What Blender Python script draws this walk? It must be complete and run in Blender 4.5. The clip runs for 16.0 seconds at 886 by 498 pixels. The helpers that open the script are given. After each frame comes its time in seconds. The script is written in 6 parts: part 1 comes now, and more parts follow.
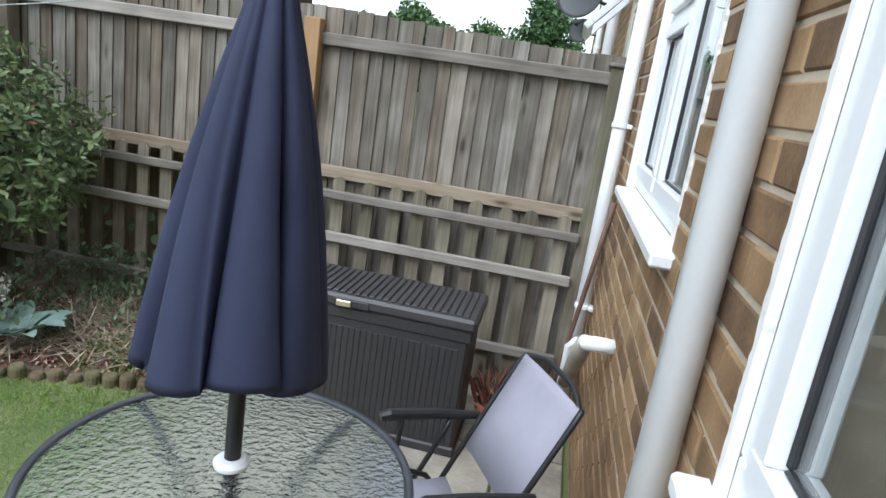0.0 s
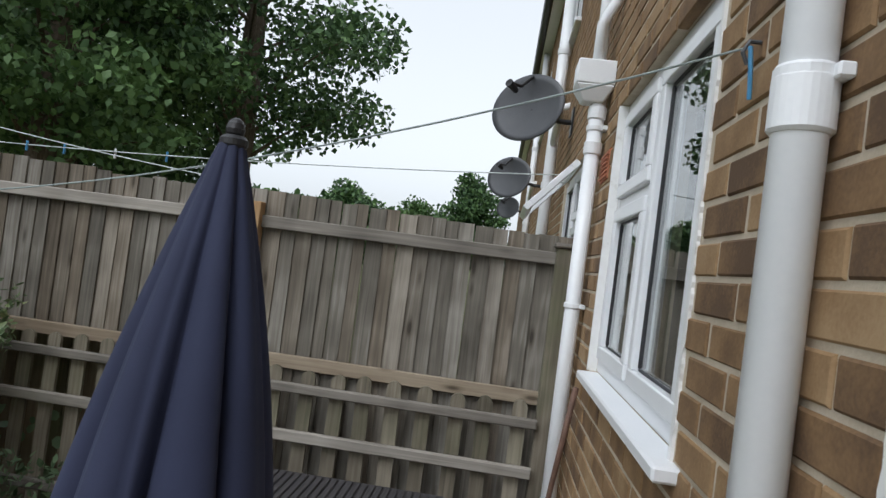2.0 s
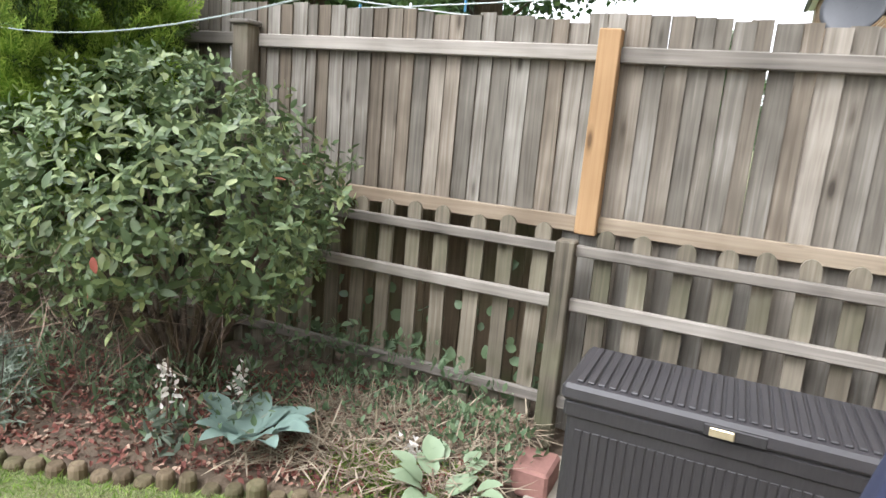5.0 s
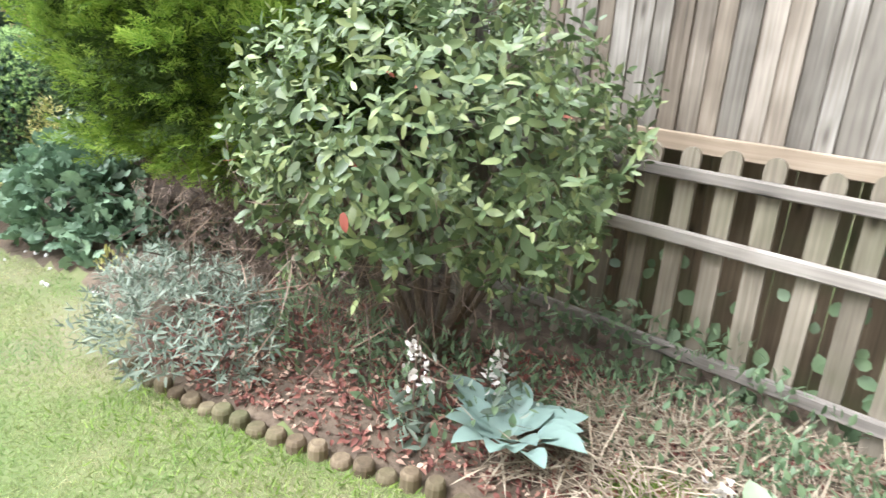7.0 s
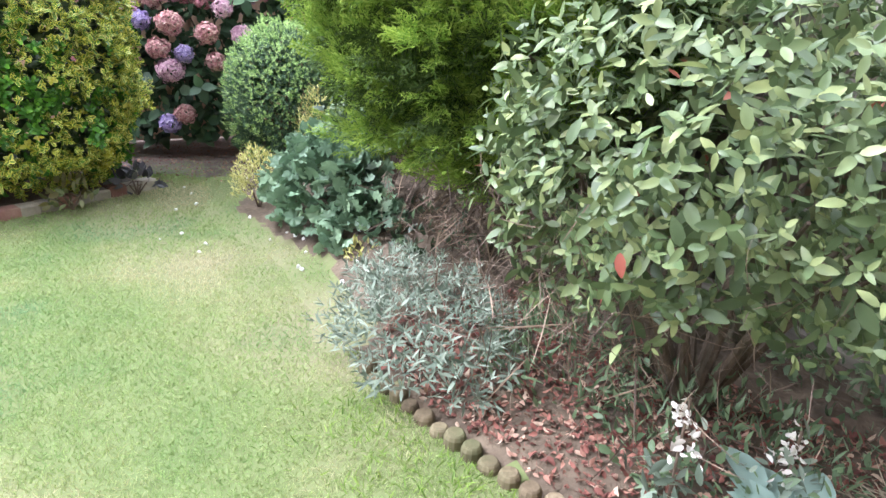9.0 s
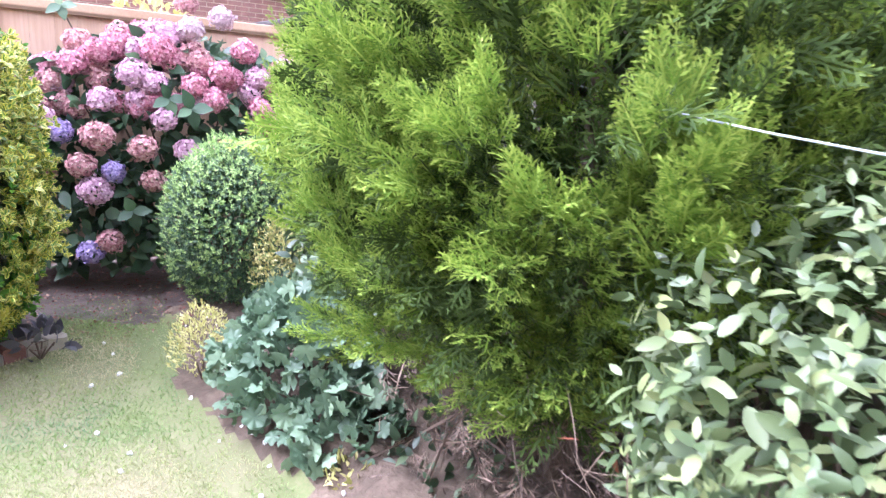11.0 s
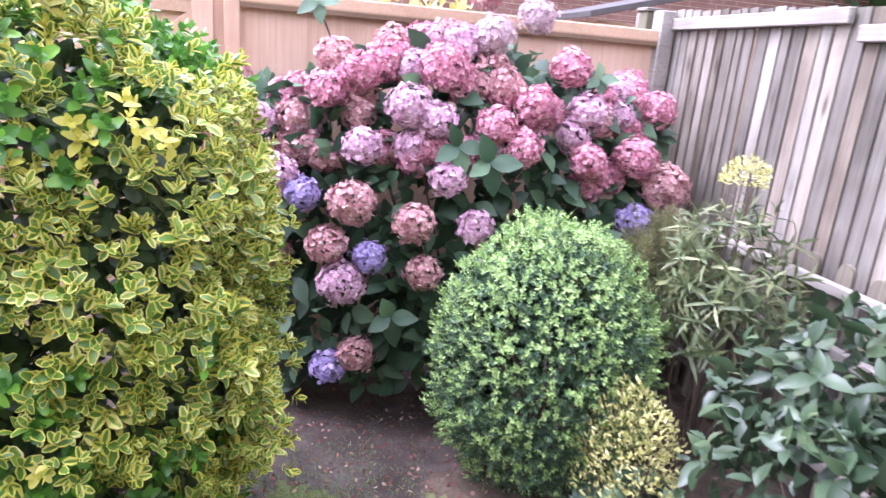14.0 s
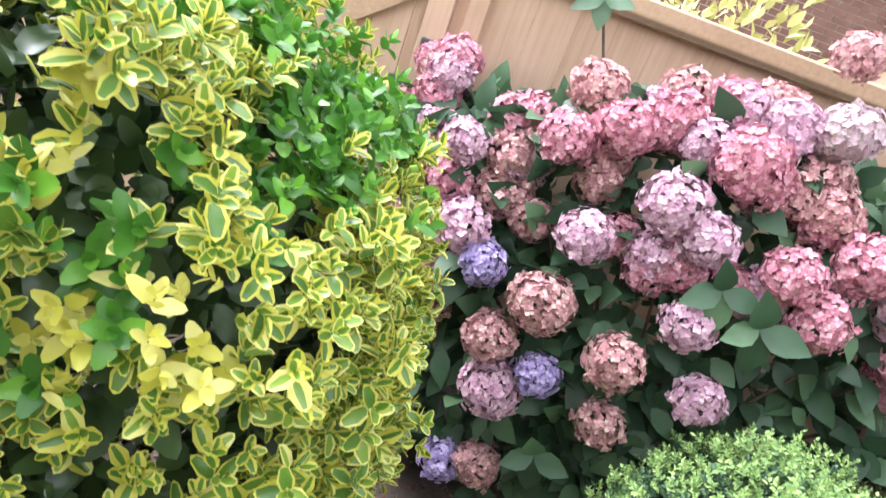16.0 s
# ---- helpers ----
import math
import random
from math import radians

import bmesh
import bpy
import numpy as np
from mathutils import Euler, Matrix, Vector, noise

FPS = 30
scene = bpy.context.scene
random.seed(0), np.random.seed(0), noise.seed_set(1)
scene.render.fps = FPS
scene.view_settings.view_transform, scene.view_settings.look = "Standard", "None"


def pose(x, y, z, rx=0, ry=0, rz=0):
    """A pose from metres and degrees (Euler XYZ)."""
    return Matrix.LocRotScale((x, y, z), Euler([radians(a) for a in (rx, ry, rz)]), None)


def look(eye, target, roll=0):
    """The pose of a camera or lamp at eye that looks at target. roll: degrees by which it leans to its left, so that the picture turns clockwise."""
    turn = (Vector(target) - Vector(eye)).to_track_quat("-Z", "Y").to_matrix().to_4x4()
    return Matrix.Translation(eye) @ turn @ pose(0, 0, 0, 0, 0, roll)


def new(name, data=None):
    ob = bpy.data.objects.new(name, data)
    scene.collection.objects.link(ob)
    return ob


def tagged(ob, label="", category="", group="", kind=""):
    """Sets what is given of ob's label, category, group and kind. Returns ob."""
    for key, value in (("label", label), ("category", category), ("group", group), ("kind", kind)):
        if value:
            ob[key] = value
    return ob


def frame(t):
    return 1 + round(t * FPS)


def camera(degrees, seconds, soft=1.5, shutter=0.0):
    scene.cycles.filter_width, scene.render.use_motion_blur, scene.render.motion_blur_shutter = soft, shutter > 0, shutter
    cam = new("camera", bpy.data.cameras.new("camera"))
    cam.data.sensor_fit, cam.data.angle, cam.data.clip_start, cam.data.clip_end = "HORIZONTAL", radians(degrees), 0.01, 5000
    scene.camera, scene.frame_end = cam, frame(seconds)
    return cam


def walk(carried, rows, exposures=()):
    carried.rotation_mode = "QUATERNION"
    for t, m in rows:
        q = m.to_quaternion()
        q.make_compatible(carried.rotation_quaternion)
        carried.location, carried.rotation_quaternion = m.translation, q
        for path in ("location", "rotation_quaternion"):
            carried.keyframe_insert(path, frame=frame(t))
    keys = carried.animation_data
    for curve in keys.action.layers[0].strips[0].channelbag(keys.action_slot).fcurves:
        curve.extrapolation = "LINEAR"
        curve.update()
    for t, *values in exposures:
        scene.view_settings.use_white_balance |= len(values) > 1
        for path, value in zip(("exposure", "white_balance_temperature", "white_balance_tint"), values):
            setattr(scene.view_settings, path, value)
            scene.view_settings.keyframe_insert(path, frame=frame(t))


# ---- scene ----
cam = camera(69.1, 16.0, soft=1.4, shutter=0.2)
PATH = [
    (0, (0.025, 1.996, 1.567), (-0.28, 3.909, 1.068), 8.5),
    (0.5, (0.054, 2.023, 1.603), (-0.24, 3.963, 1.215), 8.5),
    (1, (0.042, 2.057, 1.611), (-0.289, 4.02, 1.425), 8.8),
    (1.5, (-0.004, 2.147, 1.622), (-0.339, 4.116, 1.525), 11.3),
    (2, (-0.085, 2.166, 1.605), (-0.266, 4.158, 1.647), 7.5),
    (2.5, (-0.2, 2.128, 1.567), (-0.492, 4.107, 1.55), 4.2),
    (3, (-0.305, 2.218, 1.53), (-0.79, 4.157, 1.587), 3.8),
    (3.4, (-0.376, 2.328, 1.466), (-0.955, 4.243, 1.444), 1.5),
    (3.5, (-0.397, 2.349, 1.468), (-0.974, 4.261, 1.36), 2.3),
    (4.7, (-0.79, 2.55, 1.42), (-1.53, 4.37, 1.09), 4.2),
    (5.8, (-0.915, 2.907, 1.307), (-1.814, 4.607, 0.759), 6.9),
    (6, (-1.014, 2.933, 1.317), (-1.925, 4.636, 0.795), 7.1),
    (6.5, (-1.241, 2.962, 1.309), (-2.278, 4.573, 0.734), 6.9),
    (7, (-1.375, 3.028, 1.295), (-2.667, 4.423, 0.674), 4.0),
    (7.5, (-1.491, 3.177, 1.263), (-2.967, 4.34, 0.58), 5.3),
    (8, (-1.571, 3.201, 1.248), (-3.122, 4.187, 0.458), 3.7),
    (8.5, (-1.615, 3.123, 1.268), (-3.276, 3.943, 0.515), 3.0),
    (8.7, (-1.638, 3.109, 1.288), (-3.311, 3.926, 0.556), 2.4),
    (10.8, (-2.511, 3.186, 1.622), (-4.14, 4.222, 1.102), 4.3),
    (11, (-2.668, 3.202, 1.601), (-4.3, 4.25, 1.113), 4.5),
    (11.5, (-3.079, 3.269, 1.634), (-4.773, 4.224, 1.165), 3.9),
    (12, (-3.462, 3.222, 1.652), (-5.18, 4.144, 1.21), 3.9),
    (12.5, (-3.826, 3.175, 1.685), (-5.555, 4.034, 1.166), 4.5),
    (13, (-4.181, 3.213, 1.679), (-6.014, 3.818, 1.156), 2.7),
    (13.5, (-4.481, 3.253, 1.692), (-6.325, 3.803, 1.146), 3.7),
    (14, (-4.794, 3.274, 1.739), (-6.653, 3.743, 1.171), 4.8),
    (14.5, (-5.101, 3.231, 1.817), (-6.995, 3.256, 1.175), 8.8),
    (15, (-5.481, 3.289, 1.869), (-7.344, 3.132, 1.16), 9.7),
    (15.5, (-5.701, 3.286, 1.956), (-7.447, 3.261, 0.981), 18.1),
    (16, (-5.762, 3.211, 2.062), (-7.541, 3.196, 1.149), 20.8),
]
EXPOSURES = [
    (0.0, 1.68, 5700, 8), (0.5, 1.12, 5750, 9), (1.0, 1.02, 5800, 9), (1.5, 1.0, 5900, 10), (2.0, 0.88, 6000, 10), (2.5, 0.8, 6150, 11), (3.0, 0.92, 6200, 11), (3.6, 1.38, 6350, 14),
    (5.8, 2.78, 6000, 13), (7.5, 3.12, 6000, 13), (8.7, 3.08, 5850, 15), (11.0, 3.48, 5450, 33), (12.0, 3.48, 5450, 38), (13.5, 3.32, 5350, 41), (14.5, 3.15, 5800, 26), (16.0, 2.92, 6000, 14),
]
walk(cam, [(t, look(eye, target, roll)) for t, eye, target, roll in PATH], EXPOSURES)


# ---- world and light ----
world = bpy.data.worlds.new("world")
scene.world = world
world.use_nodes = True
wn, wl = world.node_tree.nodes, world.node_tree.links
sky = wn.new("ShaderNodeTexSky")
sky.sky_type = "NISHITA"
sky.sun_disc = False
sky.sun_elevation, sky.sun_rotation = radians(52), radians(215)
sky.air_density, sky.dust_density, sky.ozone_density = 1.0, 4.0, 1.0
grey = wn.new("ShaderNodeHueSaturation")
grey.inputs["Saturation"].default_value = 0.12
wl.new(sky.outputs[0], grey.inputs["Color"])
cloud = wn.new("ShaderNodeMix")
cloud.data_type = "RGBA"
cloud.inputs["Factor"].default_value = 0.6
cloud.inputs["B"].default_value = (3.35, 3.45, 3.4, 1)
wl.new(grey.outputs[0], cloud.inputs["A"])
wl.new(cloud.outputs["Result"], wn["Background"].inputs["Color"])
wn["Background"].inputs["Strength"].default_value = 0.15
sun = new("sun", bpy.data.lights.new("sun", "SUN"))
sun.data.energy, sun.data.angle, sun.data.color = 0.5, radians(30), (1.0, 0.98, 0.95)
sun.matrix_world = look((-6, -8, 16), (-3, 3, 0))


# ---- building helpers ----
def world_of(ob):
    m = ob.matrix_basis.copy()
    while ob.parent:
        m = ob.parent.matrix_basis @ ob.matrix_parent_inverse @ m if ob.parent.parent is None else m
        ob = ob.parent
    return m


def thing(name, x, y, z, label, category, group="", kind=""):
    ob = new(name)
    ob.matrix_basis = pose(x, y, z)
    ob.empty_display_size = 0.1
    return tagged(ob, label, category, group, kind)


def attach(ob, parent):
    """Children keep world coordinates."""
    ob.parent = parent
    ob.matrix_parent_inverse = world_of(parent).inverted()


def part(name, bm, material, parent=None, label="", smooth=False):
    me = bpy.data.meshes.new(name)
    bmesh.ops.recalc_face_normals(bm, faces=bm.faces)
    bm.to_mesh(me)
    bm.free()
    for m in (material if isinstance(material, (list, tuple)) else [material]):
        me.materials.append(m)
    if smooth:
        me.shade_smooth()
    ob = new(name, me)
    if parent is not None:
        attach(ob, parent)
    return tagged(ob, label)


def box(bm, x0, x1, y0, y1, z0, z1, bevel=0.0):
    r = bmesh.ops.create_cube(bm, size=1)
    vs = r["verts"]
    for v in vs:
        v.co = Vector((x0 + (v.co.x + 0.5) * (x1 - x0), y0 + (v.co.y + 0.5) * (y1 - y0), z0 + (v.co.z + 0.5) * (z1 - z0)))
    if bevel:
        es = list({e for v in vs for e in v.link_edges})
        bmesh.ops.bevel(bm, geom=es, offset=bevel, segments=1, affect="EDGES")
    return bm


def B(*a, **k):
    return box(bmesh.new(), *a, **k)


def sweep(bm, pts, r, n=10, caps=True):
    """A tube along points; r is one radius or one for each point."""
    pts = [Vector(p) for p in pts]
    rs = r if isinstance(r, (list, tuple)) else [r] * len(pts)
    rings, side = [], None
    for i, p in enumerate(pts):
        d = (pts[min(i + 1, len(pts) - 1)] - pts[max(i - 1, 0)]).normalized()
        if side is None:
            side = d.orthogonal().normalized()
        side = (side - d * side.dot(d)).normalized()
        up = d.cross(side)
        rings.append([bm.verts.new(p + rs[i] * (math.cos(a) * side + math.sin(a) * up)) for a in (2 * math.pi * k / n for k in range(n))])
    for a, b in zip(rings, rings[1:]):
        for k in range(n):
            bm.faces.new((a[k], a[(k + 1) % n], b[(k + 1) % n], b[k]))
    if caps:
        bm.faces.new(rings[0][::-1])
        bm.faces.new(rings[-1])
    return bm


def S(*a, **k):
    return sweep(bmesh.new(), *a, **k)


def lathe(bm, profile, c, n=32):
    """Turned about the upright axis through c; profile: (radius, height)."""
    rings = [[bm.verts.new((c[0] + r * math.cos(2 * math.pi * k / n), c[1] + r * math.sin(2 * math.pi * k / n), c[2] + z)) for k in range(n)] for r, z in profile]
    for a, b in zip(rings, rings[1:]):
        for k in range(n):
            bm.faces.new((a[k], a[(k + 1) % n], b[(k + 1) % n], b[k]))
    bm.faces.new(rings[0][::-1])
    bm.faces.new(rings[-1])
    return bm


def raw(name, V, F, mats, parent=None, idx=None, label="", kind="", smooth=True):
    me = bpy.data.meshes.new(name)
    me.from_pydata(V.tolist() if hasattr(V, "tolist") else V, [], F.tolist() if hasattr(F, "tolist") else F)
    for m in mats:
        me.materials.append(m)
    if idx is not None:
        me.polygons.foreach_set("material_index", np.asarray(idx, dtype=np.int32))
    if smooth:
        me.shade_smooth()
    ob = new(name, me)
    if parent is not None:
        attach(ob, parent)
    return tagged(ob, label, "", "", kind)


rng = np.random.default_rng(7)


def unit(a):
    return a / np.maximum(np.linalg.norm(a, axis=-1, keepdims=True), 1e-9)


def frames_of(d, n):
    """Rotations with the first axis along d and the third near n."""
    d = unit(d)
    s = unit(np.cross(n, d))
    return np.stack([d, s, np.cross(d, s)], axis=2)


def scatter(bases, P, R, size):
    """Copies of base shapes (V, F, idx) at P, turned by R, sized; returns joined V, F, idx."""
    which = rng.integers(0, len(bases), len(P))
    VV, FF, II, off = [], [], [], 0
    for b, (V, F, idx) in enumerate(bases):
        sel = np.where(which == b)[0]
        if not len(sel):
            continue
        V = np.asarray(V, dtype=float)
        W = np.einsum("nij,kj->nki", R[sel] * size[sel, None, None], V) + P[sel][:, None, :]
        VV.append(W.reshape(-1, 3))
        for i in range(len(sel)):
            o = off + i * len(V)
            FF.extend([tuple(o + k for k in f) for f in F])
        II.extend(list(idx) * len(sel))
        off += len(sel) * len(V)
    return np.concatenate(VV), FF, II


def leaf(width=0.4, fold=0.15, curl=0.15, stem=0.0, rows=(0.18, 0.5, 0.8), round_=1.0):
    """A leaf of length 1 along x, folded on its midrib."""
    V, F = [(stem * -1, 0, 0)] if stem else [(0, 0, 0)], []
    def prof(t):
        return width / 2 * (math.sin(math.pi * t ** 0.85) ** round_)
    def zc(t):
        return -curl * t * t
    prev = None
    for t in rows:
        w = prof(t)
        i = len(V)
        V += [(t, 0, zc(t)), (t, w, zc(t) + fold * w * 2), (t, -w, zc(t) + fold * w * 2)]
        if prev is None:
            F += [(0, i, i + 1), (0, i + 2, i)]
        else:
            F += [(prev, i, i + 1, prev + 1), (prev, prev + 2, i + 2, i)]
        prev = i
    i = len(V)
    V.append((1, 0, zc(1)))
    F += [(prev, i, prev + 1), (prev, prev + 2, i)]
    return V, F, [0] * len(F)


def edged_leaf(width=0.55, fold=0.2, curl=0.2, inner=0.6, rows=(0.15, 0.4, 0.65, 0.86)):
    """A leaf with a margin of another colour (second material)."""
    V, F, I = [(0, 0, 0)], [], []
    prev = None
    for t in rows:
        w = width / 2 * math.sin(math.pi * t ** 0.95) ** 0.5
        z = -curl * t * t
        i = len(V)
        V += [(t, 0, z), (t, w * inner, z + fold * w * inner * 2), (t, w, z + fold * w * 2.2), (t, -w * inner, z + fold * w * inner * 2), (t, -w, z + fold * w * 2.2)]
        if prev is None:
            F += [(0, i, i + 1), (0, i + 1, i + 2), (0, i + 3, i), (0, i + 4, i + 3)]
            I += [0, 1, 0, 1]
        else:
            F += [(prev, i, i + 1, prev + 1), (prev + 1, i + 1, i + 2, prev + 2), (prev, prev + 3, i + 3, i), (prev + 3, prev + 4, i + 4, i + 3)]
            I += [0, 1, 0, 1]
        prev = i
    i = len(V)
    V.append((1, 0, -curl))
    F += [(prev, i, prev + 1), (prev + 1, i, prev + 2), (prev, prev + 3, i), (prev + 3, prev + 4, i)]
    I += [1, 1, 1, 1]
    return V, F, I


def whorl(leaves, k=7, wide=1.3, tight=0.4, rise=0.45, taper=0.4):
    """Leaves set spirally round a shoot that runs along x, upper faces towards its tip."""
    V, F, I = [], [], []
    for i in range(k):
        q = i / (k - 1)
        v, f, idx = leaves[i % len(leaves)]
        m = Matrix.Rotation(2.4 * i + rng.uniform(-0.3, 0.3), 3, "X") @ Matrix.Rotation(-(wide + (tight - wide) * q) + rng.uniform(-0.15, 0.15), 3, "Y") @ Matrix.Rotation(math.pi, 3, "X")
        o, g = len(V), (1 - taper * q) * rng.uniform(0.8, 1.1)
        V += [tuple(m @ (Vector(p) * g) + Vector((rise * q, 0, 0))) for p in v]
        F += [tuple(o + j for j in ff) for ff in f]
        I += list(idx)
    return V, F, I


def lobed_leaf(lobes=7, cup=0.25, n=28):
    """A round leaf of length 1 with scalloped lobes, a notch at the stalk and a cupped blade."""
    V, F = [(0.42, 0, 0)], []
    for j in range(n):
        th = math.pi + 2 * math.pi * (j + 0.5) / n
        r = 0.52 * (1 + 0.13 * math.cos(lobes * (th - math.pi) + math.pi)) * (0.55 if j in (0, n - 1) else 1.0)
        V.append((0.42 + r * math.cos(th), r * math.sin(th), cup * r * r + 0.05 * math.cos(lobes * th)))
    F = [(0, 1 + j, 1 + (j + 1) % n) for j in range(n - 1)]
    return V, F, [0] * len(F)


def shoot_pose(N, out=0.9, up=0.5, spread=0.35):
    d = out * N + np.array((0, 0, up)) + spread * rng.normal(size=N.shape)
    return frames_of(d, rng.normal(size=N.shape))


def dome(n, c, r, low=-0.6, depth=0.22, lump=0.12, freq=2.2, seed=0.0, square=2.0):
    """Points in the outer shell of a lumpy ellipsoid and their outward normals."""
    g = rng.normal(size=(n * 3, 3))
    u = unit(g)
    u = u[u[:, 2] > low][:n]
    bump = np.array([noise.noise(Vector((a * freq + seed, b * freq + seed * 2, e * freq))) for a, b, e in u])
    fine = np.array([noise.noise(Vector((a * freq * 2.7 + seed, b * freq * 2.7, e * freq * 2.7 + 5))) for a, b, e in u])
    k = 1 + lump * bump + lump * 0.5 * fine - depth * rng.random(len(u)) ** 2.2
    k = k / (np.abs(u) ** square).sum(axis=1) ** (1 / square)
    P = np.array(c) + u * np.array(r) * k[:, None]
    N = unit(u / np.array(r))
    return P, N


def leaf_pose(N, out=0.6, up=0.3, spread=0.6, flat=0.7):
    """Leaf directions that lean outwards and up, faces turned outwards."""
    n = len(N)
    d = out * N + np.array((0, 0, up)) + spread * rng.normal(size=(n, 3)) * 0.7
    f = flat * N + np.array((0, 0, 0.5)) + 0.45 * rng.normal(size=(n, 3))
    return frames_of(d, f)


def sizes(n, a, b):
    return a + (b - a) * rng.random(n)


# ---- materials ----
def nodes_of(name):
    m = bpy.data.materials.new(name)
    m.use_nodes = True
    return m, m.node_tree.nodes, m.node_tree.links, m.node_tree.nodes["Principled BSDF"]


def ramp(nodes, stops):
    r = nodes.new("ShaderNodeValToRGB")
    e = r.color_ramp.elements
    while len(e) < len(stops):
        e.new(0.5)
    for s, (p, c) in zip(e, stops):
        s.position, s.color = p, (*c, 1)
    return r


def rough_mat(name, stops, scale=8.0, rough=0.7, bump=0.2, stretch=(1, 1, 1), metal=0.0, fine=60.0, bump_at=None, by_object=0.0, coat=0.0, dirt=0.0, dist=0.004):
    """Two scales of noise in object space colour, roughen and bump a surface; by_object varies it from piece to piece."""
    m, nd, lk, p = nodes_of(name)
    tc, mp = nd.new("ShaderNodeTexCoord"), nd.new("ShaderNodeMapping")
    mp.inputs["Scale"].default_value = stretch
    lk.new(tc.outputs["Object"], mp.inputs["Vector"])
    info = nd.new("ShaderNodeObjectInfo")
    shift = nd.new("ShaderNodeVectorMath")
    shift.operation = "MULTIPLY_ADD"
    shift.inputs[1].default_value = (1, 1, 1)
    lk.new(mp.outputs[0], shift.inputs[0])
    mul = nd.new("ShaderNodeMath")
    mul.operation = "MULTIPLY"
    mul.inputs[1].default_value = 37.0
    lk.new(info.outputs["Random"], mul.inputs[0])
    lk.new(mul.outputs[0], shift.inputs[2])
    big, small = nd.new("ShaderNodeTexNoise"), nd.new("ShaderNodeTexNoise")
    big.inputs["Scale"].default_value, small.inputs["Scale"].default_value = scale, fine
    big.inputs["Detail"].default_value, small.inputs["Detail"].default_value = 5, 4
    for t in (big, small):
        lk.new(shift.outputs[0], t.inputs["Vector"])
    mix = nd.new("ShaderNodeMath")
    mix.operation = "MULTIPLY_ADD"
    mix.inputs[1].default_value = 0.3
    lk.new(small.outputs["Fac"], mix.inputs[0])
    half = nd.new("ShaderNodeMath")
    half.operation = "MULTIPLY_ADD"
    half.inputs[1].default_value, half.inputs[2].default_value = 0.85, -0.075
    lk.new(big.outputs["Fac"], half.inputs[0])
    lk.new(half.outputs[0], mix.inputs[2])
    value = mix.outputs[0]
    if by_object:
        ad = nd.new("ShaderNodeMath")
        ad.operation = "MULTIPLY_ADD"
        ad.inputs[1].default_value = by_object
        lk.new(info.outputs["Random"], ad.inputs[0])
        sub = nd.new("ShaderNodeMath")
        sub.operation = "SUBTRACT"
        sub.inputs[1].default_value = by_object / 2
        lk.new(value, sub.inputs[0])
        lk.new(sub.outputs[0], ad.inputs[2])
        value = ad.outputs[0]
    r = ramp(nd, stops)
    lk.new(value, r.inputs[0])
    lk.new(r.outputs[0], p.inputs["Base Color"])
    p.inputs["Roughness"].default_value, p.inputs["Metallic"].default_value = rough, metal
    p.inputs["Coat Weight"].default_value = coat
    if bump:
        b = nd.new("ShaderNodeBump")
        b.inputs["Strength"].default_value, b.inputs["Distance"].default_value = bump, dist
        lk.new(value if bump_at is None else small.outputs["Fac"], b.inputs["Height"])
        lk.new(b.outputs[0], p.inputs["Normal"])
    return m


def leaf_mat(name, stops, rough=0.4, through_=0.25, spec=0.5, gain=1.0, pale=0.16):
    """Foliage: every leaf its own shade, some light passing through."""
    m, nd, lk, p = nodes_of(name)
    geo = nd.new("ShaderNodeNewGeometry")
    tc, n = nd.new("ShaderNodeTexCoord"), nd.new("ShaderNodeTexNoise")
    n.inputs["Scale"].default_value = 22
    lk.new(tc.outputs["Object"], n.inputs["Vector"])
    ma = nd.new("ShaderNodeMath")
    ma.operation = "MULTIPLY_ADD"
    ma.inputs[1].default_value = 0.3
    lk.new(n.outputs["Fac"], ma.inputs[0])
    sc = nd.new("ShaderNodeMath")
    sc.operation = "MULTIPLY_ADD"
    sc.inputs[1].default_value, sc.inputs[2].default_value = 0.86, -0.08
    lk.new(geo.outputs["Random Per Island"], sc.inputs[0])
    lk.new(sc.outputs[0], ma.inputs[2])
    soft = []
    for q, c in stops:
        lum = 0.3 * c[0] + 0.6 * c[1] + 0.1 * c[2]
        soft.append((q, tuple(min(0.85, (v * (1 - pale) + lum * pale) * gain) for v in c)))
    r = ramp(nd, soft)
    lk.new(ma.outputs[0], r.inputs[0])
    lk.new(r.outputs[0], p.inputs["Base Color"])
    p.inputs["Roughness"].default_value = rough
    p.inputs["Specular IOR Level"].default_value = spec
    tr = nd.new("ShaderNodeBsdfTranslucent")
    lk.new(r.outputs[0], tr.inputs["Color"])
    mx = nd.new("ShaderNodeMixShader")
    mx.inputs[0].default_value = through_
    lk.new(p.outputs[0], mx.inputs[1])
    lk.new(tr.outputs[0], mx.inputs[2])
    lk.new(mx.outputs[0], nd["Material Output"].inputs["Surface"])
    return m


